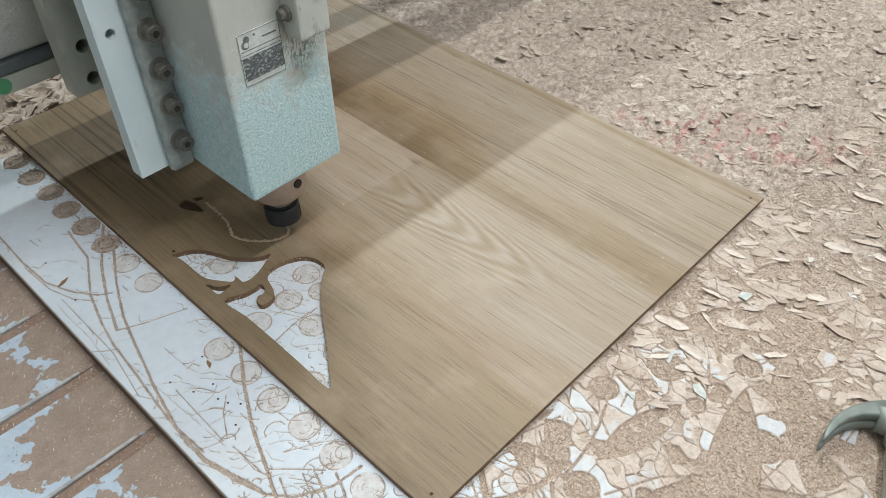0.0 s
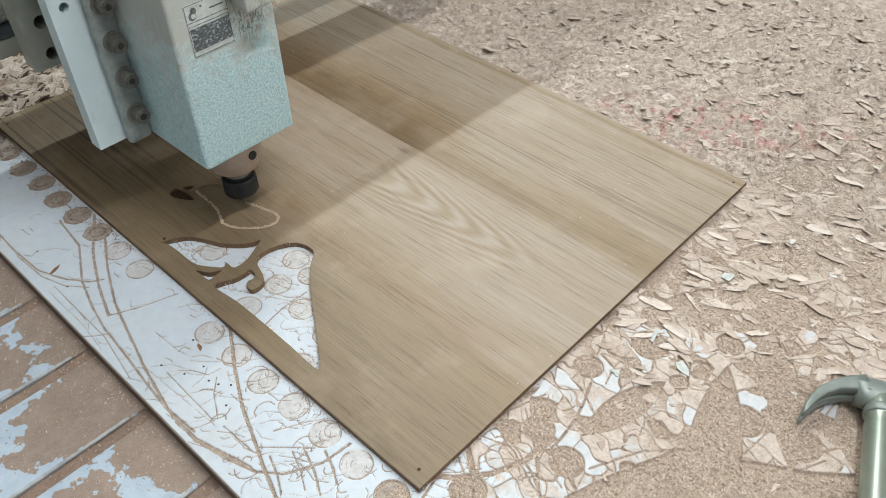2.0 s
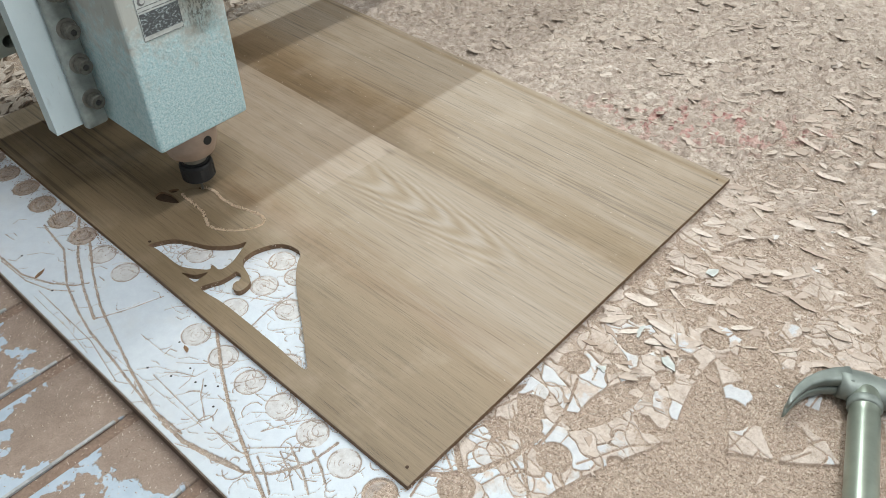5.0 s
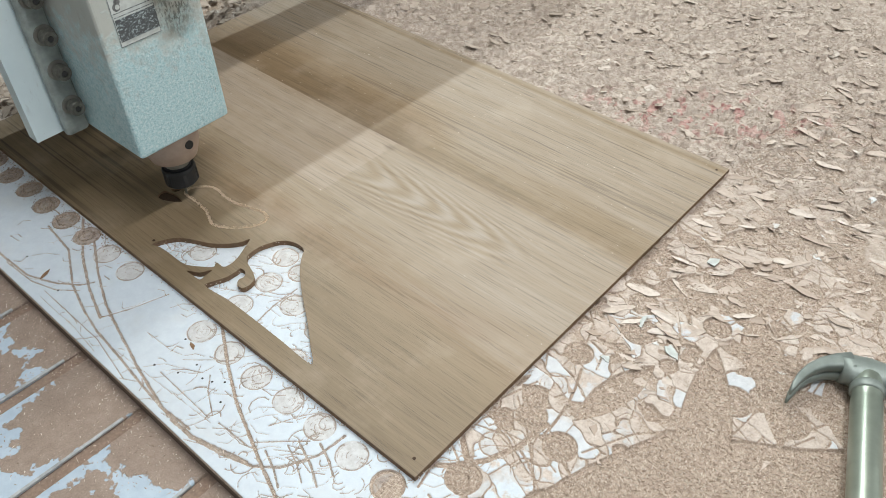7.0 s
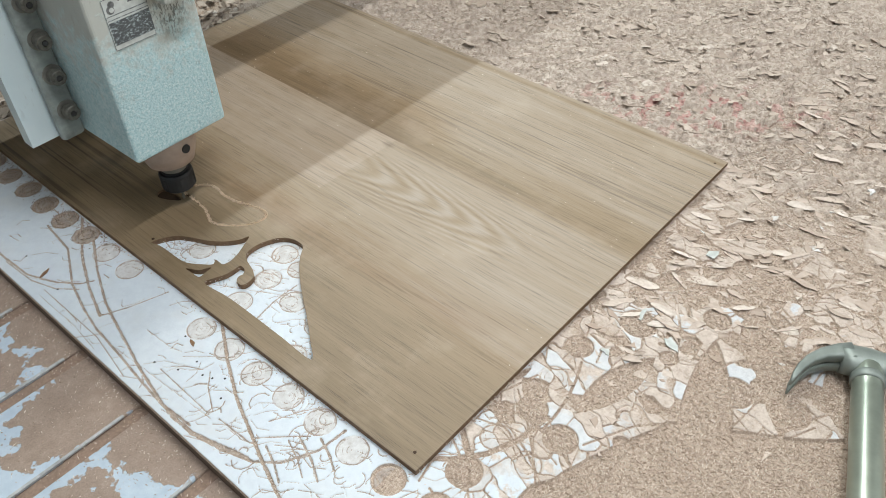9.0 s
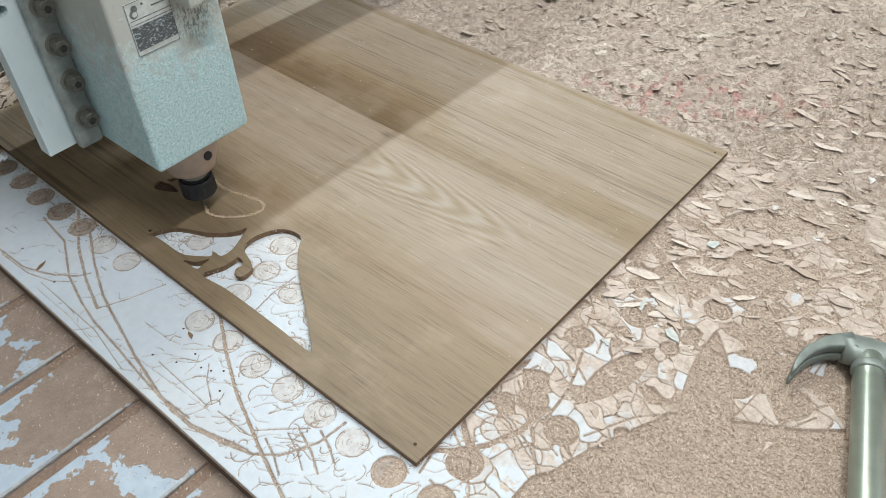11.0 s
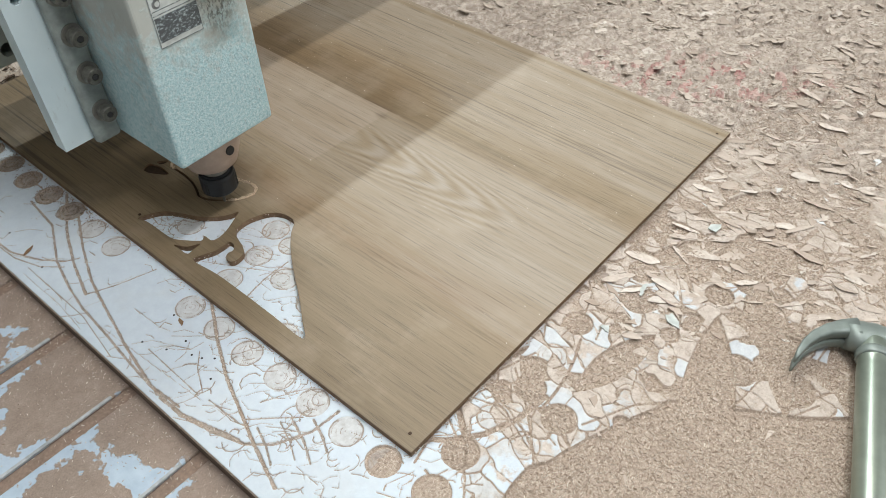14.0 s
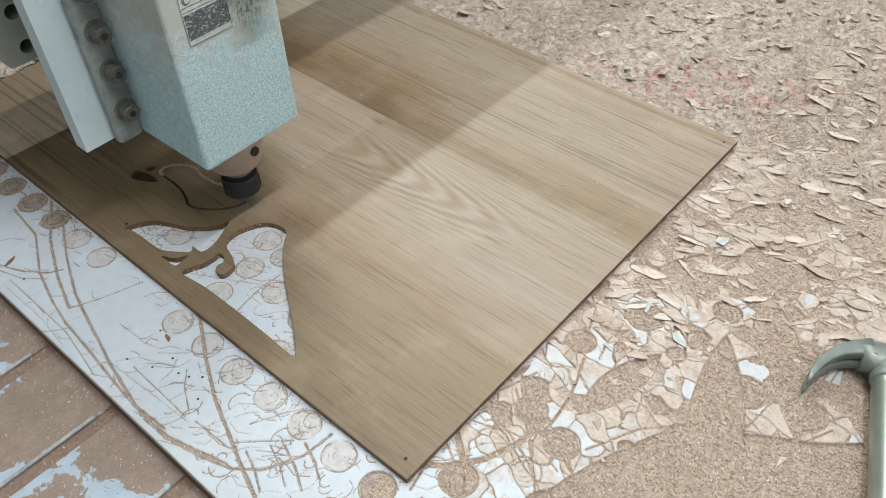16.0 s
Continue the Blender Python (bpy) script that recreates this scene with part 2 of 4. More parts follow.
def scarred_sheet(name):
    """White laminate on top; below it the tan core with sawdust."""
    m = material(name, 0.55)
    t = Tree(m)
    v = t.coords()
    x, y, z = t.axis(v, 0), t.axis(v, 1), t.axis(v, 2)
    n1, n2, n3 = t.noise(v, 14.0, 5.0, 0.65), t.noise(v, 90.0, 5.0, 0.7), t.noise(v, 900.0, 3.0, 0.7)
    fibre = t.noise(t.coords((1100, 300, 300), (0, 0, 0.6)), 1.0, 5.0, 0.75, 1.2)
    fibre2 = t.noise(t.coords((300, 1000, 300), (0, 0, 0.3)), 1.0, 5.0, 0.75, 1.2)
    f = t.math("ADD", t.math("MULTIPLY", fibre, 0.5), t.math("MULTIPLY", fibre2, 0.5))
    dust = t.ramp(f, (0.40, (0.16, 0.115, 0.088)), (0.46, (0.31, 0.238, 0.186)), (0.53, (0.48, 0.39, 0.315)), (0.60, (0.70, 0.62, 0.53)))
    dust = t.mix(t.ramp(n1, (0.4, 0.0), (0.7, 0.45)), dust, (0.43, 0.34, 0.27))
    shallow = t.ramp(t.math("MULTIPLY", t.math("ADD", z, 0.0027), 1000.0), (0.0, 0.0), (0.8, 1.0))
    clean = t.math("MULTIPLY", shallow, t.math("MULTIPLY", t.ramp(x, (0.05, 1.0), (0.16, 0.0)), t.math("GREATER_THAN", y, 0.02)))
    dust = t.mix(t.math("MULTIPLY", clean, 0.7), dust, t.ramp(n2, (0.4, (0.27, 0.235, 0.21)), (0.6, (0.47, 0.43, 0.395))))
    white = t.ramp(n2, (0.3, (0.57, 0.635, 0.70)), (0.7, (0.645, 0.715, 0.77)))
    beige = t.ramp(t.math("ADD", t.math("MULTIPLY", n2, 0.5), t.math("MULTIPLY", f, 0.5)), (0.39, (0.32, 0.26, 0.215)), (0.48, (0.51, 0.435, 0.378)), (0.61, (0.67, 0.60, 0.54)))
    # more dust lies on the laminate away from the swept edge strip
    far = t.ramp(t.math("SUBTRACT", t.math("MULTIPLY", x, 1.3), t.math("MULTIPLY", y, 0.55)), (0.02, 0.0), (0.10, 0.50), (0.5, 0.70), (1.0, 0.85))
    side = t.ramp(y, (-0.5, 0.0), (0.0, 0.0), (0.7, 0.0), (0.86, 1.0))
    cover = t.math("ADD", t.math("MAXIMUM", far, side), t.math("MULTIPLY", t.math("SUBTRACT", n1, 0.5), 0.9))
    cells = t.node("ShaderNodeAttribute")
    cells.attribute_name = "fragment"
    pick = t.math("FRACT", t.math("MULTIPLY", cells.outputs["Fac"], 7.3))
    cover = t.math("ADD", cover, t.math("MULTIPLY", t.math("SUBTRACT", pick, 0.5), t.math("MULTIPLY", t.ramp(x, (0.03, 0.0), (0.10, 1.1)), t.ramp(y, (0.0, 1.0), (0.03, 0.0)))))
    cover = t.math("ADD", cover, t.math("MULTIPLY", t.math("SUBTRACT", n2, 0.5), 0.5))
    cover = t.math("ADD", cover, t.ramp(x, (0.38, 0.0), (0.60, 0.75)))
    cover = t.math("ADD", cover, t.math("MULTIPLY", t.ramp(y, (0.0, 0.16), (0.02, 0.0)), t.ramp(x, (0.02, 0.0), (0.12, 1.0))))
    beige = t.mix(t.math("MULTIPLY", pick, 0.35), beige, (0.60, 0.53, 0.47))
    white = t.mix(t.ramp(x, (0.04, 0.0), (0.14, 0.34)), white, beige)
    white = t.mix(t.ramp(n1, (0.48, 0.0), (0.66, 0.35)), white, (0.60, 0.615, 0.61))
    disc = t.ramp(t.math("MULTIPLY", t.math("ADD", z, 0.0010), 1000.0), (0.0, 1.0), (0.45, 1.0), (0.60, 0.0))
    white = t.mix(t.math("MULTIPLY", disc, 0.75), white, t.ramp(n2, (0.4, (0.50, 0.475, 0.45)), (0.6, (0.62, 0.61, 0.595))))
    beige = t.mix(t.ramp(t.noise(v, 210.0, 4.0, 0.7), (0.48, 0.0), (0.60, 0.5)), beige, dust)
    top = t.mix(t.ramp(cover, (0.44, 0.0), (0.50, 1.0)), white, beige)
    top = t.mix(t.ramp(x, (0.42, 0.0), (0.62, 0.75)), top, t.mix(0.35, dust, (0.36, 0.295, 0.24)))
    # traces of red paint in one place
    dx, dy = t.math("SUBTRACT", x, 0.715), t.math("SUBTRACT", y, 0.095)
    turn = t.math("ADD", t.math("MULTIPLY", dx, 0.88), t.math("MULTIPLY", dy, 0.47))
    d = t.math("ADD", t.math("ABSOLUTE", turn), t.math("MULTIPLY", t.math("ABSOLUTE", dy), 0.35))
    spots = t.noise(t.coords((1.0, 1.6, 1)), 34.0, 3.0, 0.5)
    red = t.math("MULTIPLY", t.ramp(d, (0.03, 1.0), (0.11, 0.0)), t.ramp(spots, (0.545, 0.0), (0.56, 0.85)))
    depth = t.ramp(t.math("MULTIPLY", t.math("ADD", z, 0.0011), 1000.0), (0.0, 0.0), (0.35, 1.0))
    c = t.mix(depth, dust, top)
    # sides of the sheet: dark brown core with edge shadow painted in
    c = t.mix(t.math("LESS_THAN", z, -0.0078), c, (0.12, 0.085, 0.065))
    # the torn ground beyond the board is dusted over to one beige
    torn = t.ramp(t.math("ADD", t.math("MULTIPLY", n2, 0.6), t.math("MULTIPLY", f, 0.4)), (0.38, (0.25, 0.20, 0.162)), (0.48, (0.42, 0.357, 0.305)), (0.59, (0.64, 0.575, 0.505)))
    torn = t.mix(t.ramp(n1, (0.4, 0.0), (0.65, 0.5)), torn, (0.365, 0.305, 0.262))
    c = t.mix(t.math("MULTIPLY", t.ramp(x, (0.45, 0.0), (0.64, 0.9)), t.ramp(t.math("ADD", y, 0.3), (0.0, 0.5), (0.4, 1.0))), c, torn)
    c = t.mix(red, c, t.ramp(n2, (0.40, (0.24, 0.07, 0.07)), (0.47, (0.42, 0.22, 0.20)), (0.60, (0.52, 0.33, 0.295))))
    t.colour(c)
    swept = t.math("MULTIPLY", depth, t.ramp(x, (0.05, 1.0), (0.16, 0.35), (0.5, 0.0)))
    t.put(t.b, "Roughness", t.mix(swept, (0.95, 0.95, 0.95), (0.5, 0.5, 0.5)))
    t.bump(t.math("ADD", f, t.math("MULTIPLY", n3, 0.4)), 0.55, 0.0016)
    return m


def bed_paint(name):
    m = material(name, 0.6)
    t = Tree(m)
    v = t.coords()
    n1, n2, n3 = t.noise(v, 11.0, 5.0, 0.6), t.noise(v, 70.0, 4.0, 0.6), t.noise(v, 700.0, 3.0, 0.7)
    y = t.axis(v, 1)
    gap = t.math("ABSOLUTE", t.math("SUBTRACT", t.math("FRACT", t.math("DIVIDE", t.math("SUBTRACT", y, 0.2135), 0.1138)), 0.5))
    swept = t.ramp(gap, (0.0, 0.10), (0.10, 0.085), (0.24, 0.0), (0.5, 0.0))
    cover = t.math("SUBTRACT", t.math("ADD", n1, t.math("MULTIPLY", t.math("SUBTRACT", n2, 0.5), 0.16)), swept)
    dust = t.ramp(t.math("ADD", t.math("MULTIPLY", n3, 0.6), t.math("MULTIPLY", n2, 0.4)), (0.35, (0.24, 0.180, 0.145)), (0.6, (0.35, 0.275, 0.225)), (0.75, (0.54, 0.45, 0.37)))
    paint = t.ramp(n2, (0.3, (0.40, 0.50, 0.60)), (0.7, (0.50, 0.60, 0.69)))
    x = t.axis(v, 0)
    near = t.ramp(t.math("ADD", x, 0.2), (0.0, 0.0), (0.04, 0.0), (0.087, 0.2))
    mask = t.ramp(t.math("ADD", cover, near), (0.440, 0.0), (0.452, 1.0))
    t.colour(t.mix(mask, paint, dust))
    t.bump(t.math("ADD", t.math("MULTIPLY", mask, 0.6), t.math("MULTIPLY", n3, 0.3)), 0.6, 0.0012)
    return m


def chip_mat(name, stops, by_object):
    m = material(name, 0.85)
    t = Tree(m)
    r = t.random() if by_object else t.island()
    n = t.noise(t.coords(), 160.0, 4.0, 0.7)
    c = t.ramp(r, *stops)
    t.colour(t.mix(t.ramp(n, (0.42, 0.0), (0.68, 0.55)), c, (0.39, 0.31, 0.25)))
    t.bump(n, 0.4, 0.0008)
    return m


def flaked_print(name):
    m = material(name, 0.6)
    t = Tree(m)
    n = t.noise(t.coords((1, 1, 1.6)), 420.0, 4.0, 0.7)
    t.colour(t.ramp(n, (0.53, (0.075, 0.085, 0.09)), (0.62, (0.42, 0.50, 0.51))))
    t.bump(n, 0.5, 0.0006)
    return m


CHIPS = ((0.0, (0.38, 0.30, 0.24)), (0.4, (0.49, 0.405, 0.34)), (0.80, (0.58, 0.50, 0.435)), (0.92, (0.62, 0.56, 0.50)), (1.0, (0.66, 0.69, 0.70)))
FAR_CHIPS = ((0.0, (0.36, 0.295, 0.245)), (0.5, (0.46, 0.39, 0.33)), (0.93, (0.57, 0.50, 0.435)), (1.0, (0.66, 0.62, 0.57)))
GRAINS = ((0.0, (0.29, 0.215, 0.16)), (0.3, (0.44, 0.345, 0.272)), (0.65, (0.58, 0.475, 0.39)), (1.0, (0.82, 0.75, 0.66)))
CHIP, CHIPS_FAR, GRAIN = chip_mat("laminate_chip", CHIPS, True), chip_mat("laminate_chips", FAR_CHIPS, False), chip_mat("sawdust", GRAINS, False)
SPLINTER = chip_mat("pale_splinter", ((0.0, (0.44, 0.36, 0.30)), (0.5, (0.56, 0.48, 0.415)), (1.0, (0.68, 0.62, 0.56))), False)
FIBRE = chip_mat("torn_fibre", ((0.0, (0.27, 0.215, 0.17)), (0.6, (0.40, 0.335, 0.28)), (1.0, (0.52, 0.45, 0.385))), False)
CRUMB = chip_mat("brown_crumbs", ((0.0, (0.13, 0.09, 0.062)), (0.6, (0.27, 0.20, 0.15)), (1.0, (0.46, 0.38, 0.31))), False)
SHEET = scarred_sheet("scarred_laminate")
SHEET_EDGE = plain("sheet_core", (0.20, 0.15, 0.12), 0.9, 0, 0.35, 200)
BED = bed_paint("dusty_blue_bed")
BED_DUST = plain("bed_dust", (0.27, 0.195, 0.15), 0.95, 0, 0.3, 300, 0.6, 0.001)
LIP = plain("worn_slot_edge", (0.42, 0.44, 0.45), 0.5, 0.2, 0.35, 160, 0.3)
PAINT = machine_paint("crusted_machine_paint")
PAINT_CLEAN = machine_paint("worn_machine_paint", True)
PLATE = worn_plate("smooth_blue_white_paint")
SCREW = plain("dirty_dark_steel", (0.13, 0.128, 0.11), 0.55, 0.4, 0.5, 300, 0.5)
# flange paint: dusty grey, darkened for the shade beside the housing
FLANGE = plain("dusty_shaded_grey_paint", (0.29, 0.33, 0.315), 0.6, 0, 0.40, 70, 0.6, 0.0012)
GREYPLATE = plain("grey_green_plate", (0.36, 0.38, 0.33), 0.5, 0.2, 0.2, 30)
# near-black for solids that stand in for the shade inside recesses
DARK = plain("recess_shade_black", (0.03, 0.03, 0.03), 0.8, 0, 0.4, 60)
LABEL = plain("worn_white_label", (0.50, 0.535, 0.515), 0.5, 0, 0.25, 160)
PRINT_WORN = flaked_print("flaked_dark_print")
PRINT = plain("worn_black_print", (0.12, 0.125, 0.125), 0.6, 0, 1.0, 420)
RAIL = plain("dark_guide_rail", (0.10, 0.12, 0.13), 0.35, 0.6, 0.3, 50)
GREEN = plain("green_sticker", (0.05, 0.22, 0.10), 0.5)
STEEL = plain("dusty_steel", (0.24, 0.235, 0.21), 0.5, 0.5, 0.25, 120)
BLACK = plain("black_oxide", (0.022, 0.024, 0.027), 0.5, 0.2, 0.3, 90)
BRASS = plain("dusty_nose_metal", (0.44, 0.34, 0.275), 0.55, 0.15, 0.2, 60)
WALLP = plain("workshop_plaster", (0.62, 0.62, 0.60), 0.9, 0, 0.08, 3)
HAMMER = plain("grey_hammer_metal", (0.24, 0.275, 0.255), 0.48, 0.45, 0.22, 70, 0.25)
HANDLE = plain("pale_green_handle_metal", (0.34, 0.385, 0.325), 0.34, 0.7, 0.16, 60, 0.2)


# ---- builders ----
def mesh_ob(name, bm, mat, parent=None, smooth=False):
    bmesh.ops.recalc_face_normals(bm, faces=bm.faces)
    me = bpy.data.meshes.new(name)
    bm.to_mesh(me)
    bm.free()
    mats = mat if isinstance(mat, (list, tuple)) else [mat]
    for m in mats:
        me.materials.append(m)
    if smooth:
        for p in me.polygons:
            p.use_smooth = True
    ob = new(name, me)
    if parent:
        ob.parent = parent
    return ob


def part(name, bm, mat, parent, label="", smooth=False):
    ob = mesh_ob(name, bm, mat, parent, smooth)
    return tagged(ob, label) if label else ob


def box(x0, x1, y0, y1, z0, z1, bevel=0.0, seg=2):
    bm = bmesh.new()
    bmesh.ops.create_cube(bm, size=1)
    for v in bm.verts:
        v.co = Vector(((x0 + x1) / 2 + v.co.x * (x1 - x0), (y0 + y1) / 2 + v.co.y * (y1 - y0), (z0 + z1) / 2 + v.co.z * (z1 - z0)))
    if bevel:
        bmesh.ops.bevel(bm, geom=bm.edges[:], offset=bevel, segments=seg, affect="EDGES", profile=0.5)
    return bm


def lathe(profile, n=32, at=(0, 0, 0), m=None):
    """Rings of (radius, z) turned about z; ends closed."""
    bm = bmesh.new()
    rings = []
    for r, z in profile:
        rings.append([bm.verts.new((r * math.cos(2 * math.pi * i / n), r * math.sin(2 * math.pi * i / n), z)) for i in range(n)])
    for a, b in zip(rings, rings[1:]):
        for i in range(n):
            bm.faces.new((a[i], a[(i + 1) % n], b[(i + 1) % n], b[i]))
    bm.faces.new(rings[0][::-1])
    bm.faces.new(rings[-1])
    if m:
        bm.transform(m)
    bm.transform(Matrix.Translation(at))
    return bm


def empty(name, at=(0, 0, 0)):
    ob = new(name)
    ob.location = at
    return ob


def smooth_loop(points, per=8, closed=True):
    """Catmull-Rom through plan points."""
    n, out = len(points), []
    for i in range(n if closed else n - 1):
        g = [points[(i + k) % n] if closed else points[min(max(i + k, 0), n - 1)] for k in (-1, 0, 1, 2)]
        for s in range(per):
            u = s / per
            out.append(tuple(0.5 * (2 * b + (c - a) * u + (2 * a - 5 * b + 4 * c - d) * u * u + (3 * b - a - 3 * c + d) * u ** 3)
                             for a, b, c, d in zip(*g)))
    if not closed:
        out.append(points[-1])
    return out


def slab(loops, z0, z1):
    """A plate between z0 and z1: the first loop is its outline, the others are holes right through. Side faces take material 1."""
    bm = bmesh.new()
    edges = []
    for lp in loops:
        vs = [bm.verts.new((x, y, z1)) for x, y in lp]
        edges += [bm.edges.new((vs[i], vs[(i + 1) % len(vs)])) for i in range(len(vs))]
    bmesh.ops.triangle_fill(bm, edges=edges, use_beauty=True, use_dissolve=False, normal=(0, 0, 1))
    top = bm.faces[:]
    low = bmesh.ops.duplicate(bm, geom=bm.verts[:] + bm.edges[:] + bm.faces[:])
    pairs = low["vert_map"]
    for f in low["geom"]:
        if isinstance(f, bmesh.types.BMVert):
            f.co.z = z0
    for e in edges:
        a, b = e.verts
        f = bm.faces.new((a, b, pairs[b], pairs[a]))
        f.material_index = 1
    return bm


# ---- way of the cutter ----
TOOL = [(0, .1437, .3868), (.5, .1447, .3948), (1, .1433, .4089), (1.5, .1392, .4238), (2, .1344, .4370), (2.5, .1342, .4508), (3, .1345, .4652), (3.5, .1368, .4750),
        (4, .1368, .4789), (5.2, .1285, .4935), (6.5, .1092, .5058), (7, .1076, .4985), (7.5, .1065, .4973), (8, .1021, .4947), (8.5, .1014, .4946), (9, .0992, .4898),
        (9.8, .102, .4725), (10.6, .1005, .4515), (11.5, .0948, .4329), (12, .0908, .4299), (12.5, .0907, .4256), (13, .0913, .4178), (13.5, .0974, .4075), (14, .1071, .3955),
        (14.5, .1184, .3859), (15, .1281, .3794), (15.5, .1364, .3789), (16, .1387, .3773)]


# ---- the scarred sheet on the bed ----
EDGE_X = -0.113                       # swept long edge of the sheet
ROWS = np.random.RandomState(7)


def hashed(i, j, seed):
    v = np.sin(i * 127.1 + j * 311.7 + seed * 74.7) * 43758.5453
    return v - np.floor(v)


def value_noise(x, y, scale, seed):
    x, y = x * scale, y * scale
    i, j = np.floor(x), np.floor(y)
    u, v = x - i, y - j
    u, v = u * u * (3 - 2 * u), v * v * (3 - 2 * v)
    a, b = hashed(i, j, seed), hashed(i + 1, j, seed)
    c, d = hashed(i, j + 1, seed), hashed(i + 1, j + 1, seed)
    return a + (b - a) * u + (c - a) * v + (a - b - c + d) * u * v


def fbm(x, y, scale, seed, octaves=4):
    total, amp, norm = 0.0, 1.0, 0.0
    for k in range(octaves):
        total = total + amp * value_noise(x, y, scale * 2 ** k, seed + 13 * k)
        norm, amp = norm + amp, amp * 0.5
    return total / norm


def fragments(x, y, along, across, turn, seed, warp=.016):
    """Uneven cells of broken laminate: distance to the crack, a number for each cell, place within the cell."""
    wx, wy = x + warp * (fbm(x, y, 38, seed, 2) - .5), y + warp * (fbm(x, y, 38, seed + 3, 2) - .5)
    c, s = math.cos(turn), math.sin(turn)
    u, v = (wx * c + wy * s) * along, (wy * c - wx * s) * across
    i, j = np.floor(u), np.floor(v)
    f1, f2 = np.full(x.shape, 9.0), np.full(x.shape, 9.0)
    tone, du, dv = np.zeros(x.shape), np.zeros(x.shape), np.zeros(x.shape)
    for a in (-1, 0, 1):
        for b in (-1, 0, 1):
            pu, pv = i + a + hashed(i + a, j + b, seed), j + b + hashed(i + a, j + b, seed + 1)
            d = np.hypot(u - pu, v - pv)
            first = d < f1
            f2 = np.where(first, f1, np.minimum(f2, d))
            tone, du, dv = np.where(first, hashed(i + a, j + b, seed + 2), tone), np.where(first, u - pu, du), np.where(first, v - pv, dv)
            f1 = np.minimum(f1, d)
    return f2 - f1, tone, du, dv


def to_path(x, y, pts):
    """Distance from every (x, y) to a line through pts."""
    best = np.full(x.shape, 9.0)
    for (ax, ay), (bx, by) in zip(pts, pts[1:]):
        dx, dy = bx - ax, by - ay
        u = np.clip(((x - ax) * dx + (y - ay) * dy) / (dx * dx + dy * dy + 1e-12), 0, 1)
        best = np.minimum(best, np.hypot(x - ax - u * dx, y - ay - u * dy))
    return best


# router scars on the swept strip, as plan lines: (half width, depth, points)
SCARS = [
    (.0017, .0018, [(-.100, .640), (-.101, .570), (-.098, .520), (-.083, .483), (-.066, .459), (-.054, .452)]),
    (.0012, .0014, [(-.103, .560), (-.100, .508), (-.089, .474), (-.072, .452)]),
    (.0017, .0019, [(-.038, .583), (-.044, .525), (-.072, .467), (-.085, .420), (-.092, .382), (-.096, .331), (-.101, .286), (-.104, .246), (-.101, .202)]),
    (.0021, .0022, [(-.003, .562), (-.040, .500), (-.063, .446), (-.079, .397)]),
    (.0019, .0022, [(-.015, .517), (-.042, .463), (-.064, .410), (-.076, .365), (-.091, .306), (-.104, .243), (-.106, .194), (-.097, .154), (-.087, .124), (-.071, .104), (-.039, .087), (-.008, .084)]),
    (.0026, .0022, [(-.106, .225), (-.104, .190), (-.095, .158), (-.088, .132)]),
    (.0013, .0014, [(-.079, .397), (-.050, .384), (-.009, .371)]),
    (.0023, .0026, [(.010, .300), (-.003, .279), (-.027, .240), (-.051, .195), (-.066, .157), (-.083, .114), (-.098, .07)]),
    (.0007, .0016, [(-.098, .482), (-.098, .371), (-.109, .304)]),
    (.0006, .0012, [(-.106, .478), (-.105, .406), (-.109, .360)]),
    (.0006, .0012, [(-.094, .351), (-.083, .192)]),
    (.0008, .0016, [(-.079, .283), (-.081, .199), (-.076, .200), (-.062, .226), (-.048, .241)]),
    (.0010, .0020, [(-.078, .187), (-.076, .143), (-.073, .140)]),
    (.0010, .0016, [(-.071, .145), (-.050, .123), (-.034, .105)]),
    (.0008, .0014, [(-.049, .148), (-.021, .133), (-.003, .121)]),
    (.0006, .0013, [(-.087, .302), (-.070, .289), (-.055, .256)]),
    (.0006, .0013, [(-.057, .340), (-.055, .300), (-.051, .285)]),
    (.0012, .0018, [(.026, .262), (.058, .268), (.092, .268)]),
    (.0007, .0014, [(.030, .345), (.060, .290), (.090, .236)]),
]
for k in range(4):      # a fan of slanting cuts below the last round marks
    bx, by, sw = -.066 + k * .0125 + ROWS.uniform(-.003, .003), .126 - k * .009 + ROWS.uniform(-.004, .004), ROWS.uniform(.7, 1.3)
    SCARS.append((ROWS.uniform(.0008, .0017), .0020, [(bx, by), (bx - .008 * sw, by - .022 * sw), (bx - .018 * sw, by - .040 * sw)]))
for k in range(6):      # more crossing cuts near the front corner
    cx, cy = ROWS.uniform(-.10, .30), ROWS.uniform(-.11, .03 if k % 2 else .0)
    an, ln, bend = ROWS.uniform(0, 3.14), ROWS.uniform(.04, .13), ROWS.uniform(-.02, .02)
    pts = [(cx + math.cos(an) * u * ln - math.sin(an) * bend * (1 - 4 * u * u), cy + math.sin(an) * u * ln + math.cos(an) * bend * (1 - 4 * u * u)) for u in (-.5, -.25, 0, .25, .5)]
    SCARS.append((ROWS.uniform(.0008, .0019), ROWS.uniform(.001, .0024), pts))
HAIRS = []
for k in range(330):    # fine scratches of the swept strip
    cx, cy, an, ln = ROWS.uniform(-.105, .12), (ROWS.uniform(-.06, .62) if k % 3 else ROWS.uniform(-.06, .30)), ROWS.normal(2.25, .5), ROWS.uniform(.006, .034)
    b = ROWS.uniform(-.006, .006)
    HAIRS.append([(cx - math.cos(an) * ln / 2, cy - math.sin(an) * ln / 2), (cx - math.sin(an) * b, cy + math.cos(an) * b), (cx + math.cos(an) * ln / 2, cy + math.sin(an) * ln / 2)])
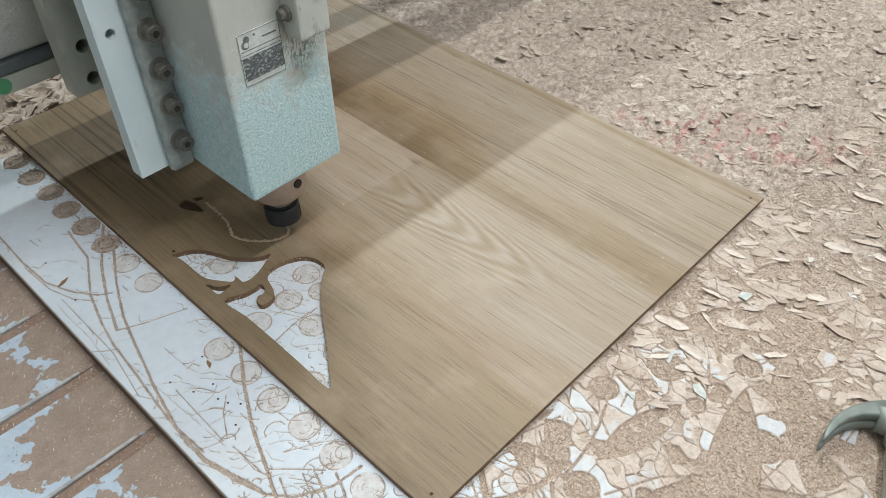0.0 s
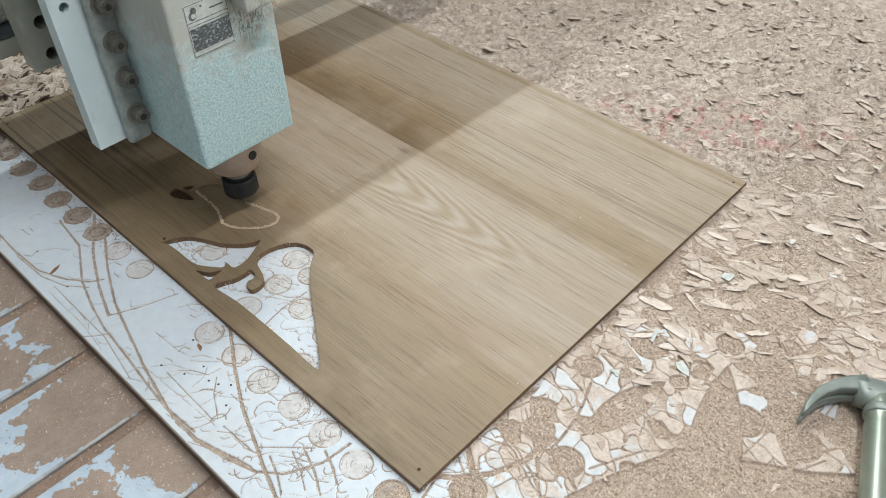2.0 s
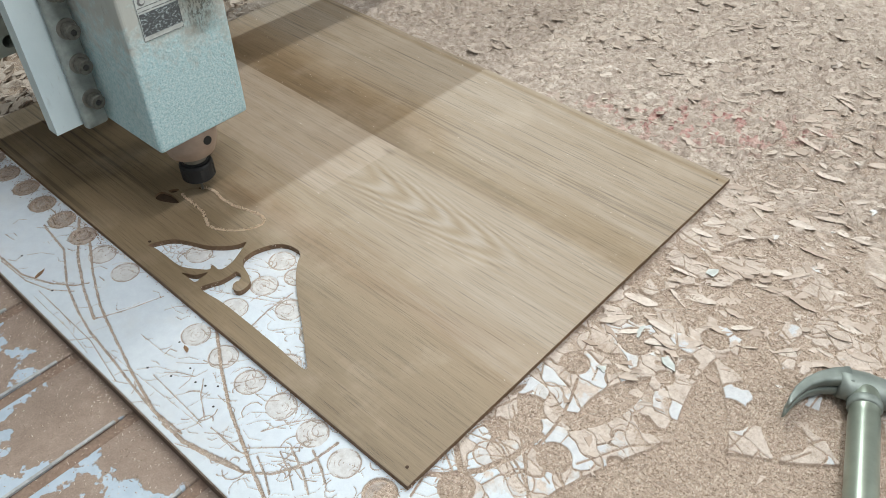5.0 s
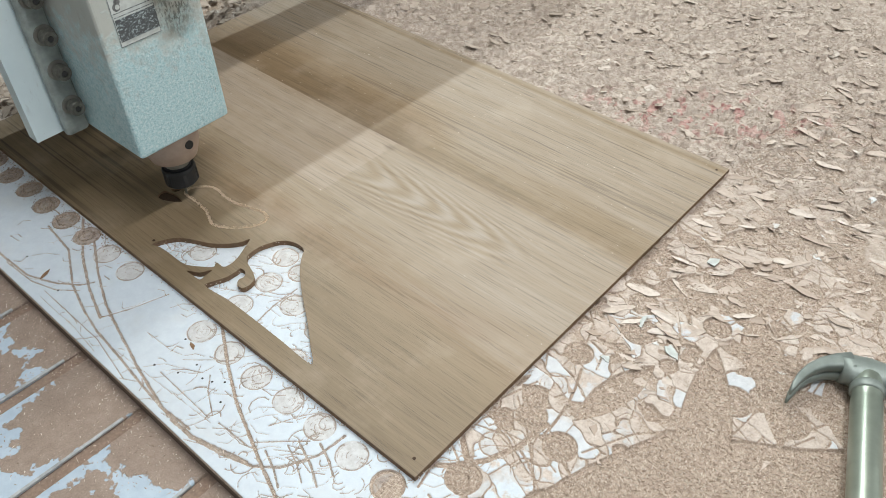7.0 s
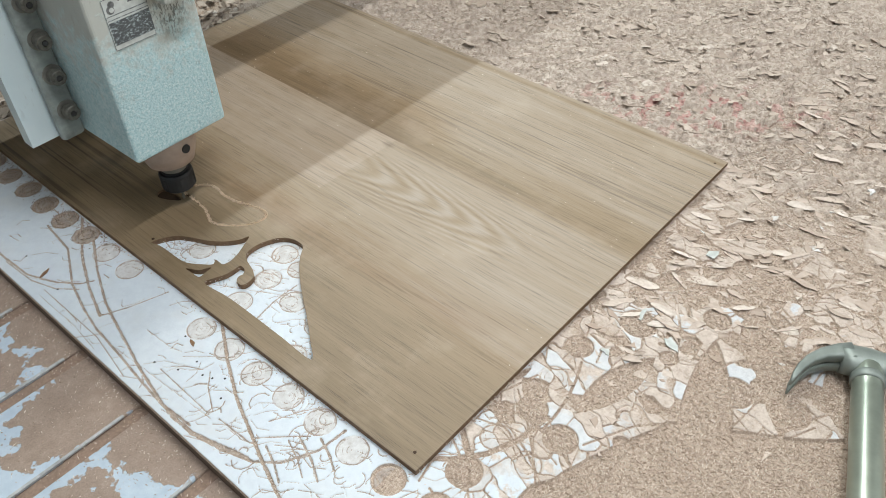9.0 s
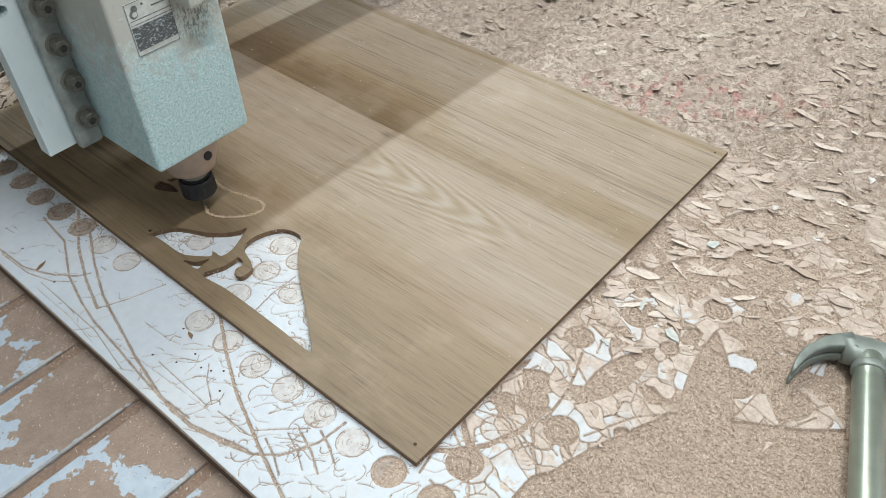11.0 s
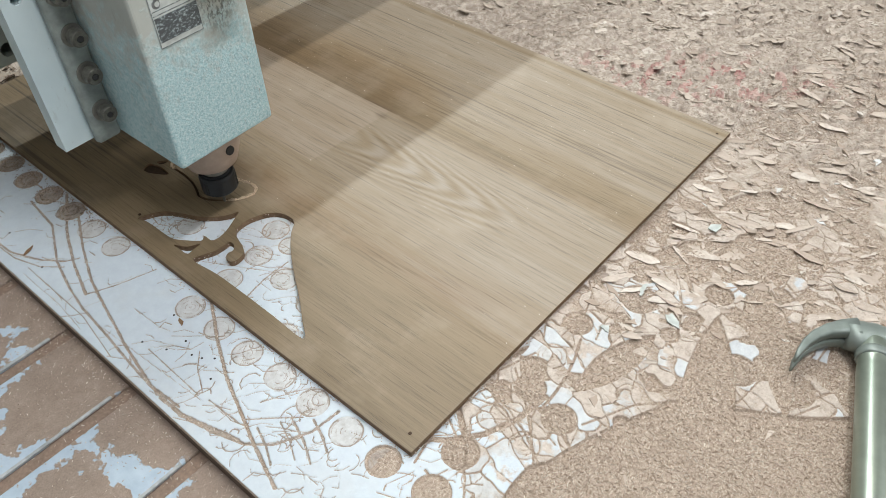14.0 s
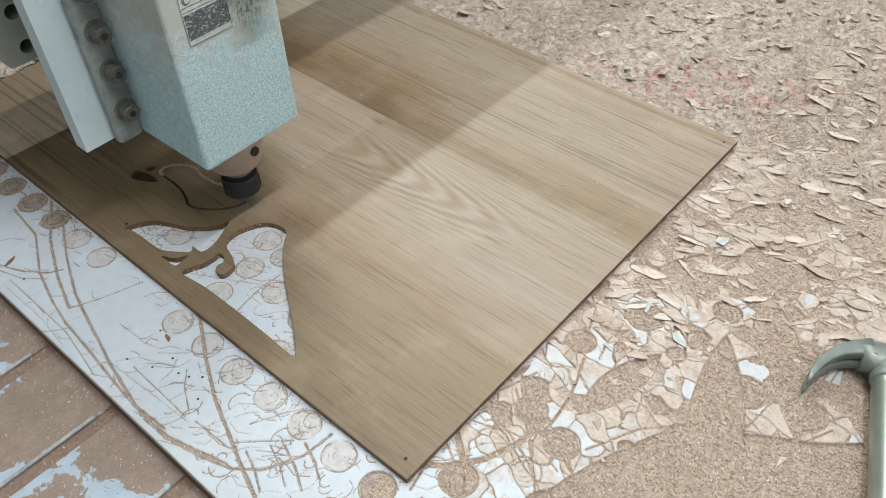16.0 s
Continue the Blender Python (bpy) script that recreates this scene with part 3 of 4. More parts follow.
for k in range(190):    # small curled scratches about the openings and the front corner
    if k % 2:
        cx, cy = ROWS.uniform(.02, .135), ROWS.uniform(.17, .44)
    else:
        cx, cy = ROWS.uniform(-.10, .03), ROWS.uniform(-.06, .22)
    r, a0, span = ROWS.uniform(.004, .014), ROWS.uniform(0, 6.28), ROWS.uniform(1.0, 3.6)
    HAIRS.append([(cx + r * math.cos(a0 + span * u / 5), cy + r * .8 * math.sin(a0 + span * u / 5)) for u in range(6)])
ROUND = [(-.018 + ROWS.uniform(-.002, .002), .0165 + k * .0467, .0165) for k in range(18) if k not in (7, 8)]
ROUND += [(.078, .301, .0165), (.073, .251, .0165), (.033, .298, .0165), (.067, .203, .0165), (.020, .193, .0165), (.118, .318, .0165), (.112, .285, .0150), (.06, .40, .0165)]
SHALLOW = [(x, y) for x, y, r in ROUND if .03 < y < .5]      # marks that only just broke the laminate
ROUND += [(.173, -.030, .0160), (.128, -.036, .0160), (.117, -.077, .0170), (.079, -.029, .0155), (.032, -.030, .0175), (.074, -.069, .0155), (.224, -.026, .0155), (.292, -.056, .020),
          (.181, -.112, .0136), (.240, -.057, .007), (.351, -.118, .0152), (-.014, -.036, .0175), (-.06, -.04, .0175), (.330, -.040, .017), (.270, -.105, .010)]
SHALLOW += [(.079, -.029), (.173, -.030), (.074, -.069), (.181, -.112)]
LEAVES = [((.150, -.070), (.262, -.094), .0165), ((.325, -.130), (.120, -.212), .025), ((.385, -.16), (.25, -.235), .016), ((.30, -.20), (.40, -.14), .022), ((.34, -.03), (.44, -.10), .018),
          ((.40, -.16), (.50, -.12), .02), ((.47, -.05), (.56, -.12), .018), ((.52, -.2), (.62, -.14), .022), ((.28, -.30), (.40, -.24), .03)]
CUTS = []
for k in range(230):    # criss-cross cuts of the worn field
    cx, cy = ROWS.uniform(.05, 1.3), ROWS.uniform(-.42, .02)
    an, ln, bend = ROWS.uniform(0, 3.14), ROWS.uniform(.05, .20), ROWS.uniform(-.03, .03)
    CUTS.append((ROWS.uniform(.0005, .0013) if k % 6 else .0028, ROWS.uniform(.0012, .003), [(cx + math.cos(an) * u * ln - math.sin(an) * bend * (1 - 4 * u * u), cy + math.sin(an) * u * ln + math.cos(an) * bend * (1 - 4 * u * u)) for u in (-.5, -.25, 0, .25, .5)]))
for k in range(75):
    ROUND.append((ROWS.uniform(.24, 1.25), ROWS.uniform(-.42, .02), ROWS.uniform(.009, .022)))


def sheet_height(x, y, coarse=False):
    """Height of the scarred sheet over the plan."""
    z = 0.00012 * (fbm(x, y, 60, 1, 3) - 0.5)
    grain = fbm(x, y, 420 if not coarse else 260, 2, 3) - 0.5
    lump = fbm(x, y, 55, 3, 3) - 0.5
    field = np.clip((x * 1.3 - y * 2.2 - 0.06) * 9, 0, 1)            # worn field in front
    back = np.clip(np.maximum((x - 0.60) * 30, (y - 0.80) * 22), 0, 1)  # torn field behind the panel
    cut, kept = np.zeros_like(x), np.zeros_like(x)

    def take(mask_distance, half, depth):
        lip = 0.0004
        return depth * np.clip((half - mask_distance) / lip + 0.5, 0, 1)

    if not coarse:
        for half, depth, pts in SCARS:
            xs, ys = [p[0] for p in pts], [p[1] for p in pts]
            box_ = (x > min(xs) - .01) & (x < max(xs) + .01) & (y > min(ys) - .01) & (y < max(ys) + .01)
            if box_.any():
                ragged = half * (0.45 + 0.45 * value_noise(x[box_], y[box_], 350, 5))
                cut[box_] = np.maximum(cut[box_], take(to_path(x[box_], y[box_], pts), ragged, depth))
        for pts in HAIRS:
            xs, ys = [p[0] for p in pts], [p[1] for p in pts]
            box_ = (x > min(xs) - .004) & (x < max(xs) + .004) & (y > min(ys) - .004) & (y < max(ys) + .004)
            if box_.any():
                cut[box_] = np.maximum(cut[box_], take(to_path(x[box_], y[box_], pts), (.00022 if len(pts) < 5 else .00030) + .0003 * ((len(pts) + pts[0][0] * 1e4) % 1), .0013 + .0009 * ((pts[0][1] * 1e4) % 1)))
        for half, depth, pts in CUTS:
            xs, ys = [p[0] for p in pts], [p[1] for p in pts]
            box_ = (x > min(xs) - .01) & (x < max(xs) + .01) & (y > min(ys) - .01) & (y < max(ys) + .01)
            if box_.any():
                cut[box_] = np.maximum(cut[box_], take(to_path(x[box_], y[box_], pts), half, depth))
        for n, ((ax, ay), (bx, by), wide) in enumerate(LEAVES):
            ln = math.hypot(bx - ax, by - ay)
            u = ((x - ax) * (bx - ax) + (y - ay) * (by - ay)) / ln / ln
            v = np.abs((x - ax) * (by - ay) - (y - ay) * (bx - ax)) / ln
            cut = np.maximum(cut, .0044 * np.clip((wide * 4 * u * (1 - u) - v) / .0005 + 0.5, 0, 1) * ((u > 0) & (u < 1)))
            kept = np.maximum(kept, np.clip(1.6 - np.abs(v - wide * 4 * u * (1 - u)) / (.004 + .012 * value_noise(x, y, 45, 37)), 0, 1) * ((u > -.03) & (u < 1.03) & (n < 2)))
    for cx, cy, r in ROUND:
        box_ = (abs(x - cx) < r + .002) & (abs(y - cy) < r + .002)
        if box_.any():
            d = np.hypot(x[box_] - cx, y[box_] - cy)
            ragged = r - .0012 * value_noise(x[box_], y[box_], 260, 33)
            if (cx, cy) in SHALLOW:
                rim = .00065 + .0016 * np.clip(1 - np.abs(d - ragged + .0006) / .0008, 0, 1) * np.clip(value_noise(x[box_], y[box_], 90, 31) * 3 - .4, 0, 1)
                rim = rim + .0005 * np.clip(np.sin(d * 1500) - .75, 0, 1) * 4 * np.clip(value_noise(x[box_], y[box_], 150, 32) * 3 - 1.2, 0, 1)
            else:
                rim = .0020 + .0003 * np.sin(d * 1400 + 3 * value_noise(x[box_], y[box_], 160, 35)) + .0016 * np.clip((d - r + .0030) / .0008, 0, 1) * np.clip(value_noise(x[box_], y[box_], 120, 31) * 3 - .7, 0, 1)
            cut[box_] = np.maximum(cut[box_], take(d, r, rim))
    # areas milled away in the worn field
    warp = 0.02 * (fbm(x, y, 22, 8, 2) - 0.5)
    blot = fbm(x + warp, y - warp, 17, 9, 3)
    blot = blot - 0.13 * np.clip((.30 - x) * 25, 0, 1) * np.clip((y + .14) * 30, 0, 1)
    open_ = np.clip((blot - 0.70 + 0.06 * np.clip((x - .3) * 3, 0, 1)) / .006, 0, 1)
    front = np.clip(((-.085 - .42 * np.clip(x - .06, 0, .2) - 1.2 * np.clip(x - .2, 0, .1)) + .010 * (fbm(x, y, 26, 14, 2) - .5) - y) / .001, 0, 1) * np.clip((.34 - x) / .004, 0, 1)
    cut = np.maximum(cut, field * .0044 * np.maximum(open_ * (1 - kept), front))
    crack, tone, du, dv = fragments(x, y, 32, 52, 1.2, 41, .026)
    gone = np.clip((.08 + .22 * np.clip((x - .24) * 5, 0, 1) - tone) / .02, 0, 1)
    piece = np.maximum(gone * (1 - kept) * .0032, .0030 * np.clip((.058 - crack) / .035, 0, 1))
    piece = np.maximum(piece, .0009 * hashed(tone * 91, tone * 17, 3) + (du * (hashed(tone * 57, tone, 4) - .5) + dv * (hashed(tone, tone * 33, 5) - .5)) * .0016)
    cut = np.maximum(cut, field * piece)
    # torn, flaky ground behind: stepped sheets
    w1 = fbm(x, y, 30, 21, 2) - 0.5
    steps = fbm(x * 1.0 + .03 * w1, y * 1.4 + .03 * w1, 40, 22, 3) * 9
    torn = np.floor(steps) + np.clip((steps - np.floor(steps)) * 6 - 5, 0, 1)
    slope = (steps - np.floor(steps))
    crack2, tone2, du2, dv2 = fragments(x, y, 46, 24, 0.75, 61, .034)
    plate = -du2 * .0080 * (tone2 - .10) + dv2 * .0030 * (hashed(tone2 * 13, tone2, 9) - .5) + (hashed(tone2 * 31, tone2, 8) - .5) * .0020
    torn_z = (torn - 4.6) * .0010 + slope * .0012 + lump * .002 + plate
    far_front = np.clip((x - .50) * 4, 0, 1) * field
    weight = np.maximum(back, far_front * 0.8)
    z = z - cut + np.clip(cut / .002, 0, 1) * (grain * .0012 + lump * .0010)
    z = z * (1 - 0.6 * weight) + weight * (torn_z * 1.25 + grain * .0012 - .0006)
    return z


def patch(name, x0, x1, y0, y1, step, parent, coarse=False):
    nx, ny = max(2, int(round((x1 - x0) / step)) + 1), max(2, int(round((y1 - y0) / step)) + 1)
    gx, gy = np.meshgrid(np.linspace(x0, x1, nx), np.linspace(y0, y1, ny))
    gz = sheet_height(gx, gy, coarse)
    gx, gy, gz = (np.pad(g, 1, mode="edge") for g in (gx, gy, gz))
    for rim in (np.s_[0, :], np.s_[-1, :], np.s_[:, 0], np.s_[:, -1]):
        gz[rim] = -0.0205
    rows, cols = gz.shape
    co = np.stack([gx, gy, gz], -1).reshape(-1, 3).astype(np.float32)
    i = np.arange(rows * cols).reshape(rows, cols)
    quads = np.stack([i[:-1, :-1], i[:-1, 1:], i[1:, 1:], i[1:, :-1]], -1).reshape(-1, 4).astype(np.int32)
    me = bpy.data.meshes.new(name)
    me.vertices.add(len(co))
    me.vertices.foreach_set("co", co.ravel())
    me.loops.add(quads.size)
    me.loops.foreach_set("vertex_index", quads.ravel())
    me.polygons.add(len(quads))
    me.polygons.foreach_set("loop_start", np.arange(0, quads.size, 4, dtype=np.int32))
    me.update(calc_edges=True)
    me.materials.append(SHEET)
    tone = fragments(co[:, 0].astype(np.float64), co[:, 1].astype(np.float64), 32, 52, 1.2, 41, .026)[1]
    me.attributes.new("fragment", "FLOAT", "POINT").data.foreach_set("value", tone.astype(np.float32))
    ob = new(name, me)
    ob.parent = parent
    return ob


# ---- setting ----
def setting():
    bed = empty("machine_bed")
    tagged(bed, "blue-grey slotted steel machine bed under brown sawdust", "machine bed", kind="structure")
    pitch, first, gap = .1138, .2704, .0150
    ys = [first + pitch * k for k in range(-16, 21)]
    for a, b in zip(ys, ys[1:]):
        part("plank", box(-1.1, 2.4, a + gap / 2, b - gap / 2, -0.075, -0.021, 0.0012, 1), BED, bed)
        part("slot_lip", box(-1.1, -.132, a + gap / 2 - .0012, a + gap / 2 + .0022, -0.0225, -0.0196, 0.0005, 1), LIP, bed)
    part("slot_floor", box(-1.1, 2.4, ys[0], ys[-1], -0.09, -0.0243), [BED_DUST], bed)
    part("frame", box(-1.1, 2.4, ys[0], ys[-1], -0.9, -0.091), GREYPLATE, bed)

    sheet = empty("bed_sheet")
    tagged(sheet, "white laminated sacrificial sheet scarred and torn by cutting", "spoilboard", kind="structure")
    part("core", box(EDGE_X + .0005, 2.1, -1.3, 2.3, -0.0208, -0.008), SHEET_EDGE, sheet)
    patch("swept_strip", EDGE_X, .16, -.13, .76, .0008, sheet)
    patch("worn_field", .16, .52, -.30, .02, .0008, sheet)
    patch("worn_field", .52, .85, -.30, .02, .0013, sheet)
    patch("worn_field", .16, .85, -.42, -.30, .0016, sheet)
    patch("corner_field", EDGE_X, .16, -.42, -.13, .0025, sheet)
    patch("torn_field", .60, 1.35, .02, 1.0, .0019, sheet, True)
    patch("outer_field", 1.35, 1.75, .02, 1.0, .006, sheet, True)
    patch("outer_field", .60, 1.75, 1.0, 1.5, .006, sheet, True)
    patch("rear_field", EDGE_X, .60, .76, 1.5, .0035, sheet, True)
    patch("hidden_field", .16, .60, .02, .76, .01, sheet, True)
    for x0, x1, y0, y1 in ((EDGE_X, 2.1, -1.3, -.42), (1.45, 2.1, -.42, .02), (1.75, 2.1, .02, 1.5), (EDGE_X, 2.1, 1.5, 2.3)):
        patch("outer_field", x0, x1, y0, y1, .015, sheet, True)
    patch("far_field", .85, 1.45, -.42, .02, .0022, sheet, True)

    # room shell out of view, added for bounced light and reflections
    for name, b, label in (("floor", box(-5, 11, -5, 6, -0.96, -0.9), "unseen grey concrete workshop floor"),
                           ("ceiling", box(-5, 11, -5, 6, 4.2, 4.3), "unseen pale workshop ceiling"),
                           ("wall_north", box(-5, 11, 6, 6.15, -0.9, 4.2), "unseen plain plastered workshop wall"),
                           ("wall_south", box(-5, 11, -5.15, -5, -0.9, 4.2), "unseen plain plastered workshop wall"),
                           ("wall_east", box(11, 11.15, -5, 6, -0.9, 4.2), "unseen plain plastered workshop wall"),
                           ("wall_west", box(-5.15, -5, -5, 6, -0.9, 4.2), "unseen plain plastered workshop wall")):
        tagged(mesh_ob(name, b, WALLP), label, name.split("_")[0], kind="structure")


# ---- the panel that is being cut ----
HOLE_TOP = [(0.024, 0.449), (0.037, 0.445), (0.051, 0.435), (0.061, 0.418), (0.071, 0.397), (0.084, 0.381), (0.096, 0.372), (0.106, 0.368), (0.093, 0.361), (0.078, 0.354),
            (0.067, 0.351), (0.056, 0.353), (0.055, 0.365), (0.048, 0.362), (0.039, 0.373), (0.03, 0.388), (0.028, 0.403), (0.028, 0.42), (0.027, 0.438)]
HOLE_SLIT = [(0.024, 0.38), (0.032, 0.366), (0.044, 0.359), (0.033, 0.357), (0.025, 0.357), (0.024, 0.37)]
HOLE_BIG = [(0.023, 0.343), (0.035, 0.342), (0.047, 0.337), (0.061, 0.336), (0.067, 0.336), (0.067, 0.328), (0.061, 0.322), (0.055, 0.323), (0.049, 0.319), (0.048, 0.31),
            (0.055, 0.307), (0.066, 0.31), (0.072, 0.319), (0.075, 0.328), (0.079, 0.339), (0.086, 0.347), (0.1, 0.349), (0.113, 0.346), (0.127, 0.339), (0.136, 0.327), (0.138, 0.311),
            (0.134, 0.303), (0.123, 0.295), (0.108, 0.28), (0.09, 0.257), (0.074, 0.233), (0.057, 0.208), (0.042, 0.188), (0.026, 0.169), (0.0265, 0.215), (0.027, 0.265), (0.0265, 0.307)]
POCKET = [(0.082, 0.523), (0.092, 0.525), (0.0965, 0.514), (0.0975, 0.502), (0.095, 0.489), (0.086, 0.5), (0.08, 0.514)]
NICK = [(0.1005, 0.521), (0.111, 0.5125), (0.105, 0.5105), (0.1, 0.514)]
LOOP = [(.108, .500), (.1065, .490), (.1065, .474), (.104, .453), (.098, .436), (.094, .427), (.0965, .414), (.104, .402), (.114, .391), (.126, .383), (.138, .380), (.147, .386), (.148, .396),
        (.145, .409), (.141, .423), (.137, .437), (.136, .451), (.137, .465), (.139, .476), (.135, .489), (.125, .499), (.115, .504)]
KERF = 0.0015       # half width of the cut
GROOVE = 0.003      # its depth


def offset_loop(pts, d):
    out, n = [], len(pts)
    for i in range(n):
        a, b = Vector(pts[i - 1]), Vector(pts[(i + 1) % n])
        t = (b - a).normalized()
        out.append((pts[i][0] + t.y * d, pts[i][1] - t.x * d))
    return out


def panel():
    p = empty("veneered_board")
    tagged(p, "brown teak-veneered board with cut scroll openings lying on the scarred sheet", "wooden board")
    outline = [(0, 0), (0.61, 0), (0.61, 0.84), (0, 0.84)]
    holes = [smooth_loop(h, 5) for h in (HOLE_TOP, HOLE_SLIT, HOLE_BIG)]
    way = smooth_loop(LOOP, 5)
    wide, narrow = offset_loop(way, KERF), offset_loop(way, -KERF)
    pock, nick = smooth_loop(POCKET, 4), smooth_loop(NICK, 3)
    mid = BOARD - GROOVE
    part("top_veneer", slab([outline, *holes, wide, pock, nick], mid, BOARD), [TEAK, CORE], p)
    part("island", slab([narrow], mid, BOARD), [TEAK, CORE], p)
    # top face painted dark, so the groove and pocket floors look shaded
    part("core_layer", slab([outline, *holes], 0.0, mid - 0.00005), [RECESS_BROWN, CORE], p, "dark brown board core, top painted darker as shade")
    # dark dots drawn for the shade in small nail holes
    for x, y, r in ((.014, .014, .0017), (.029, .453, .0019), (.597, .012, .0016), (.012, .822, .0017)):
        part("nail_head", lathe([(r, BOARD - .002), (r, BOARD + .0003), (r * .6, BOARD + .0004)], 10, (x, y, 0)), RECESS_BROWN, p)
    return p


def passes():
    """Middle, heading, first and second pass of each short length of the kerf."""
    way = smooth_loop(LOOP, 3)
    rows = smooth_loop([(t, x, y) for t, x, y in TOOL], 6, False)
    out = []
    for i, (x, y) in enumerate(way):
        nx, ny = way[(i + 1) % len(way)]
        first = min((r for r in rows if r[0] <= 6.6), key=lambda r: math.hypot(r[1] - x, r[2] - y))
        second = min((r for r in rows if r[0] >= 8.8), key=lambda r: math.hypot(r[1] - x, r[2] - y))
        fd, sd = math.hypot(first[1] - x, first[2] - y), math.hypot(second[1] - x, second[2] - y)
        right_side = i > 11 * 3 - 1
        out.append(((x + nx) / 2, (y + ny) / 2, math.degrees(math.atan2(ny - y, nx - x)), math.hypot(nx - x, ny - y), first[0] if right_side and fd < .008 else None,
                    second[0] if not right_side and sd < .008 else None))
    return out


def lump_mesh(name, seed):
    rs = np.random.RandomState(seed)
    bm = bmesh.new()
    for k in range(26):
        c = Vector((rs.uniform(-.0036, .0036), rs.normal(0, .0010), rs.uniform(-.0004, .0016)))
        r = rs.uniform(.0005, .0011)
        v = [bm.verts.new(c + Vector(d) * r * rs.uniform(.7, 1.5)) for d in ((1, 0, -.4), (-.5, .9, -.4), (-.5, -.9, -.4), (0, 0, 1))]
        for f in ((0, 1, 2), (0, 1, 3), (1, 2, 3), (2, 0, 3)):
            bm.faces.new([v[q] for q in f])
    bmesh.ops.recalc_face_normals(bm, faces=bm.faces)
    me = bpy.data.meshes.new(name)
    bm.to_mesh(me)
    bm.free()
    me.materials.append(FLUFF)
    return me


def kerf_pieces(p):
    """Wood still to be cut lies flush in the kerf; fluff stands on what the first pass has cut."""
    moving, fluffs = [], [lump_mesh("wood_fluff", 40 + k) for k in range(5)]
    for k, (x, y, turn, ln, first, second) in enumerate(passes()):
        up, down = BOARD - .0005, BOARD - .0068
        ob = new("wood_fluff", fluffs[k % 5])
        ob.parent = p
        if first is not None and first > 0.05:
            moving.append((ob, [(0, pose(x, y, down, 0, 0, turn)), (max(.02, first - .02), pose(x, y, down, 0, 0, turn)), (first + .25, pose(x, y, up, 0, 0, turn)), (16, pose(x, y, up, 0, 0, turn))]))
            bm = box(-ln / 2 - .0006, ln / 2 + .0006, -KERF, KERF, -.0026, 0)
            plug = part("uncut_wood", bm, TEAK_SOLID, p)
            moving.append((plug, [(0, pose(x, y, BOARD - .0001, 0, 0, turn)), (max(.02, first - .06), pose(x, y, BOARD - .0001, 0, 0, turn)), (first + .06, pose(x, y, BOARD - .0034, 0, 0, turn)), (16, pose(x, y, BOARD - .0034, 0, 0, turn))]))
        elif second is not None:
            moving.append((ob, [(0, pose(x, y, up, 0, 0, turn)), (second - .12, pose(x, y, up, 0, 0, turn)), (min(second + .12, 15.9), pose(x, y, down, 0, 0, turn)), (16, pose(x, y, down, 0, 0, turn))]))
        else:
            ob.matrix_basis = pose(x, y, up, 0, 0, turn)
    return moving


TEAK_SOLID = plain("teak_solid", (0.215, 0.150, 0.092), 0.6, 0, 0.2, 200)


# ---- the machine ----
def bolt_along_y(name, x, y, z, r, parent):
    """Cap screw with its head towards -y, a hexagon socket in it."""
    b = part(name, lathe([(r * .62, 0), (r * .62, .003), (r, .0031), (r, .0135), (r * .9, .015), (r * .42, .015), (r * .38, .0085)], 24, (x, y, z), pose(0, 0, 0, 90, 0, 0)), SCREW, parent, "dirty dark steel cap screw")
    # dark plug painted as the shade in the hexagon socket
    part("socket", lathe([(r * .40, .0130), (r * .38, .0149)], 6, (x, y, z), pose(0, 0, 0, 90, 0, 0)), DARK, b)
    part("washer", lathe([(r * 1.35, 0), (r * 1.35, .0016)], 24, (x, y, z), pose(0, 0, 0, 90, 0, 0)), STEEL, b)


def plate_with_holes(x0, x1, z0, z1, y0, y1, holes):
    loops = [[(x0, z0), (x1, z0), (x1, z1), (x0, z1)]]
    for hx, hz, r in holes:
        loops.append([(hx + r * math.cos(a * math.pi / 10), hz + r * math.sin(a * math.pi / 10)) for a in range(20)])
    bm = slab(loops, -(y1 - y0), 0)
    for f in bm.faces:
        f.material_index = 0
    for v in bm.verts:
        v.co = Vector((v.co.x, y0 - v.co.z, v.co.y))
    return bm


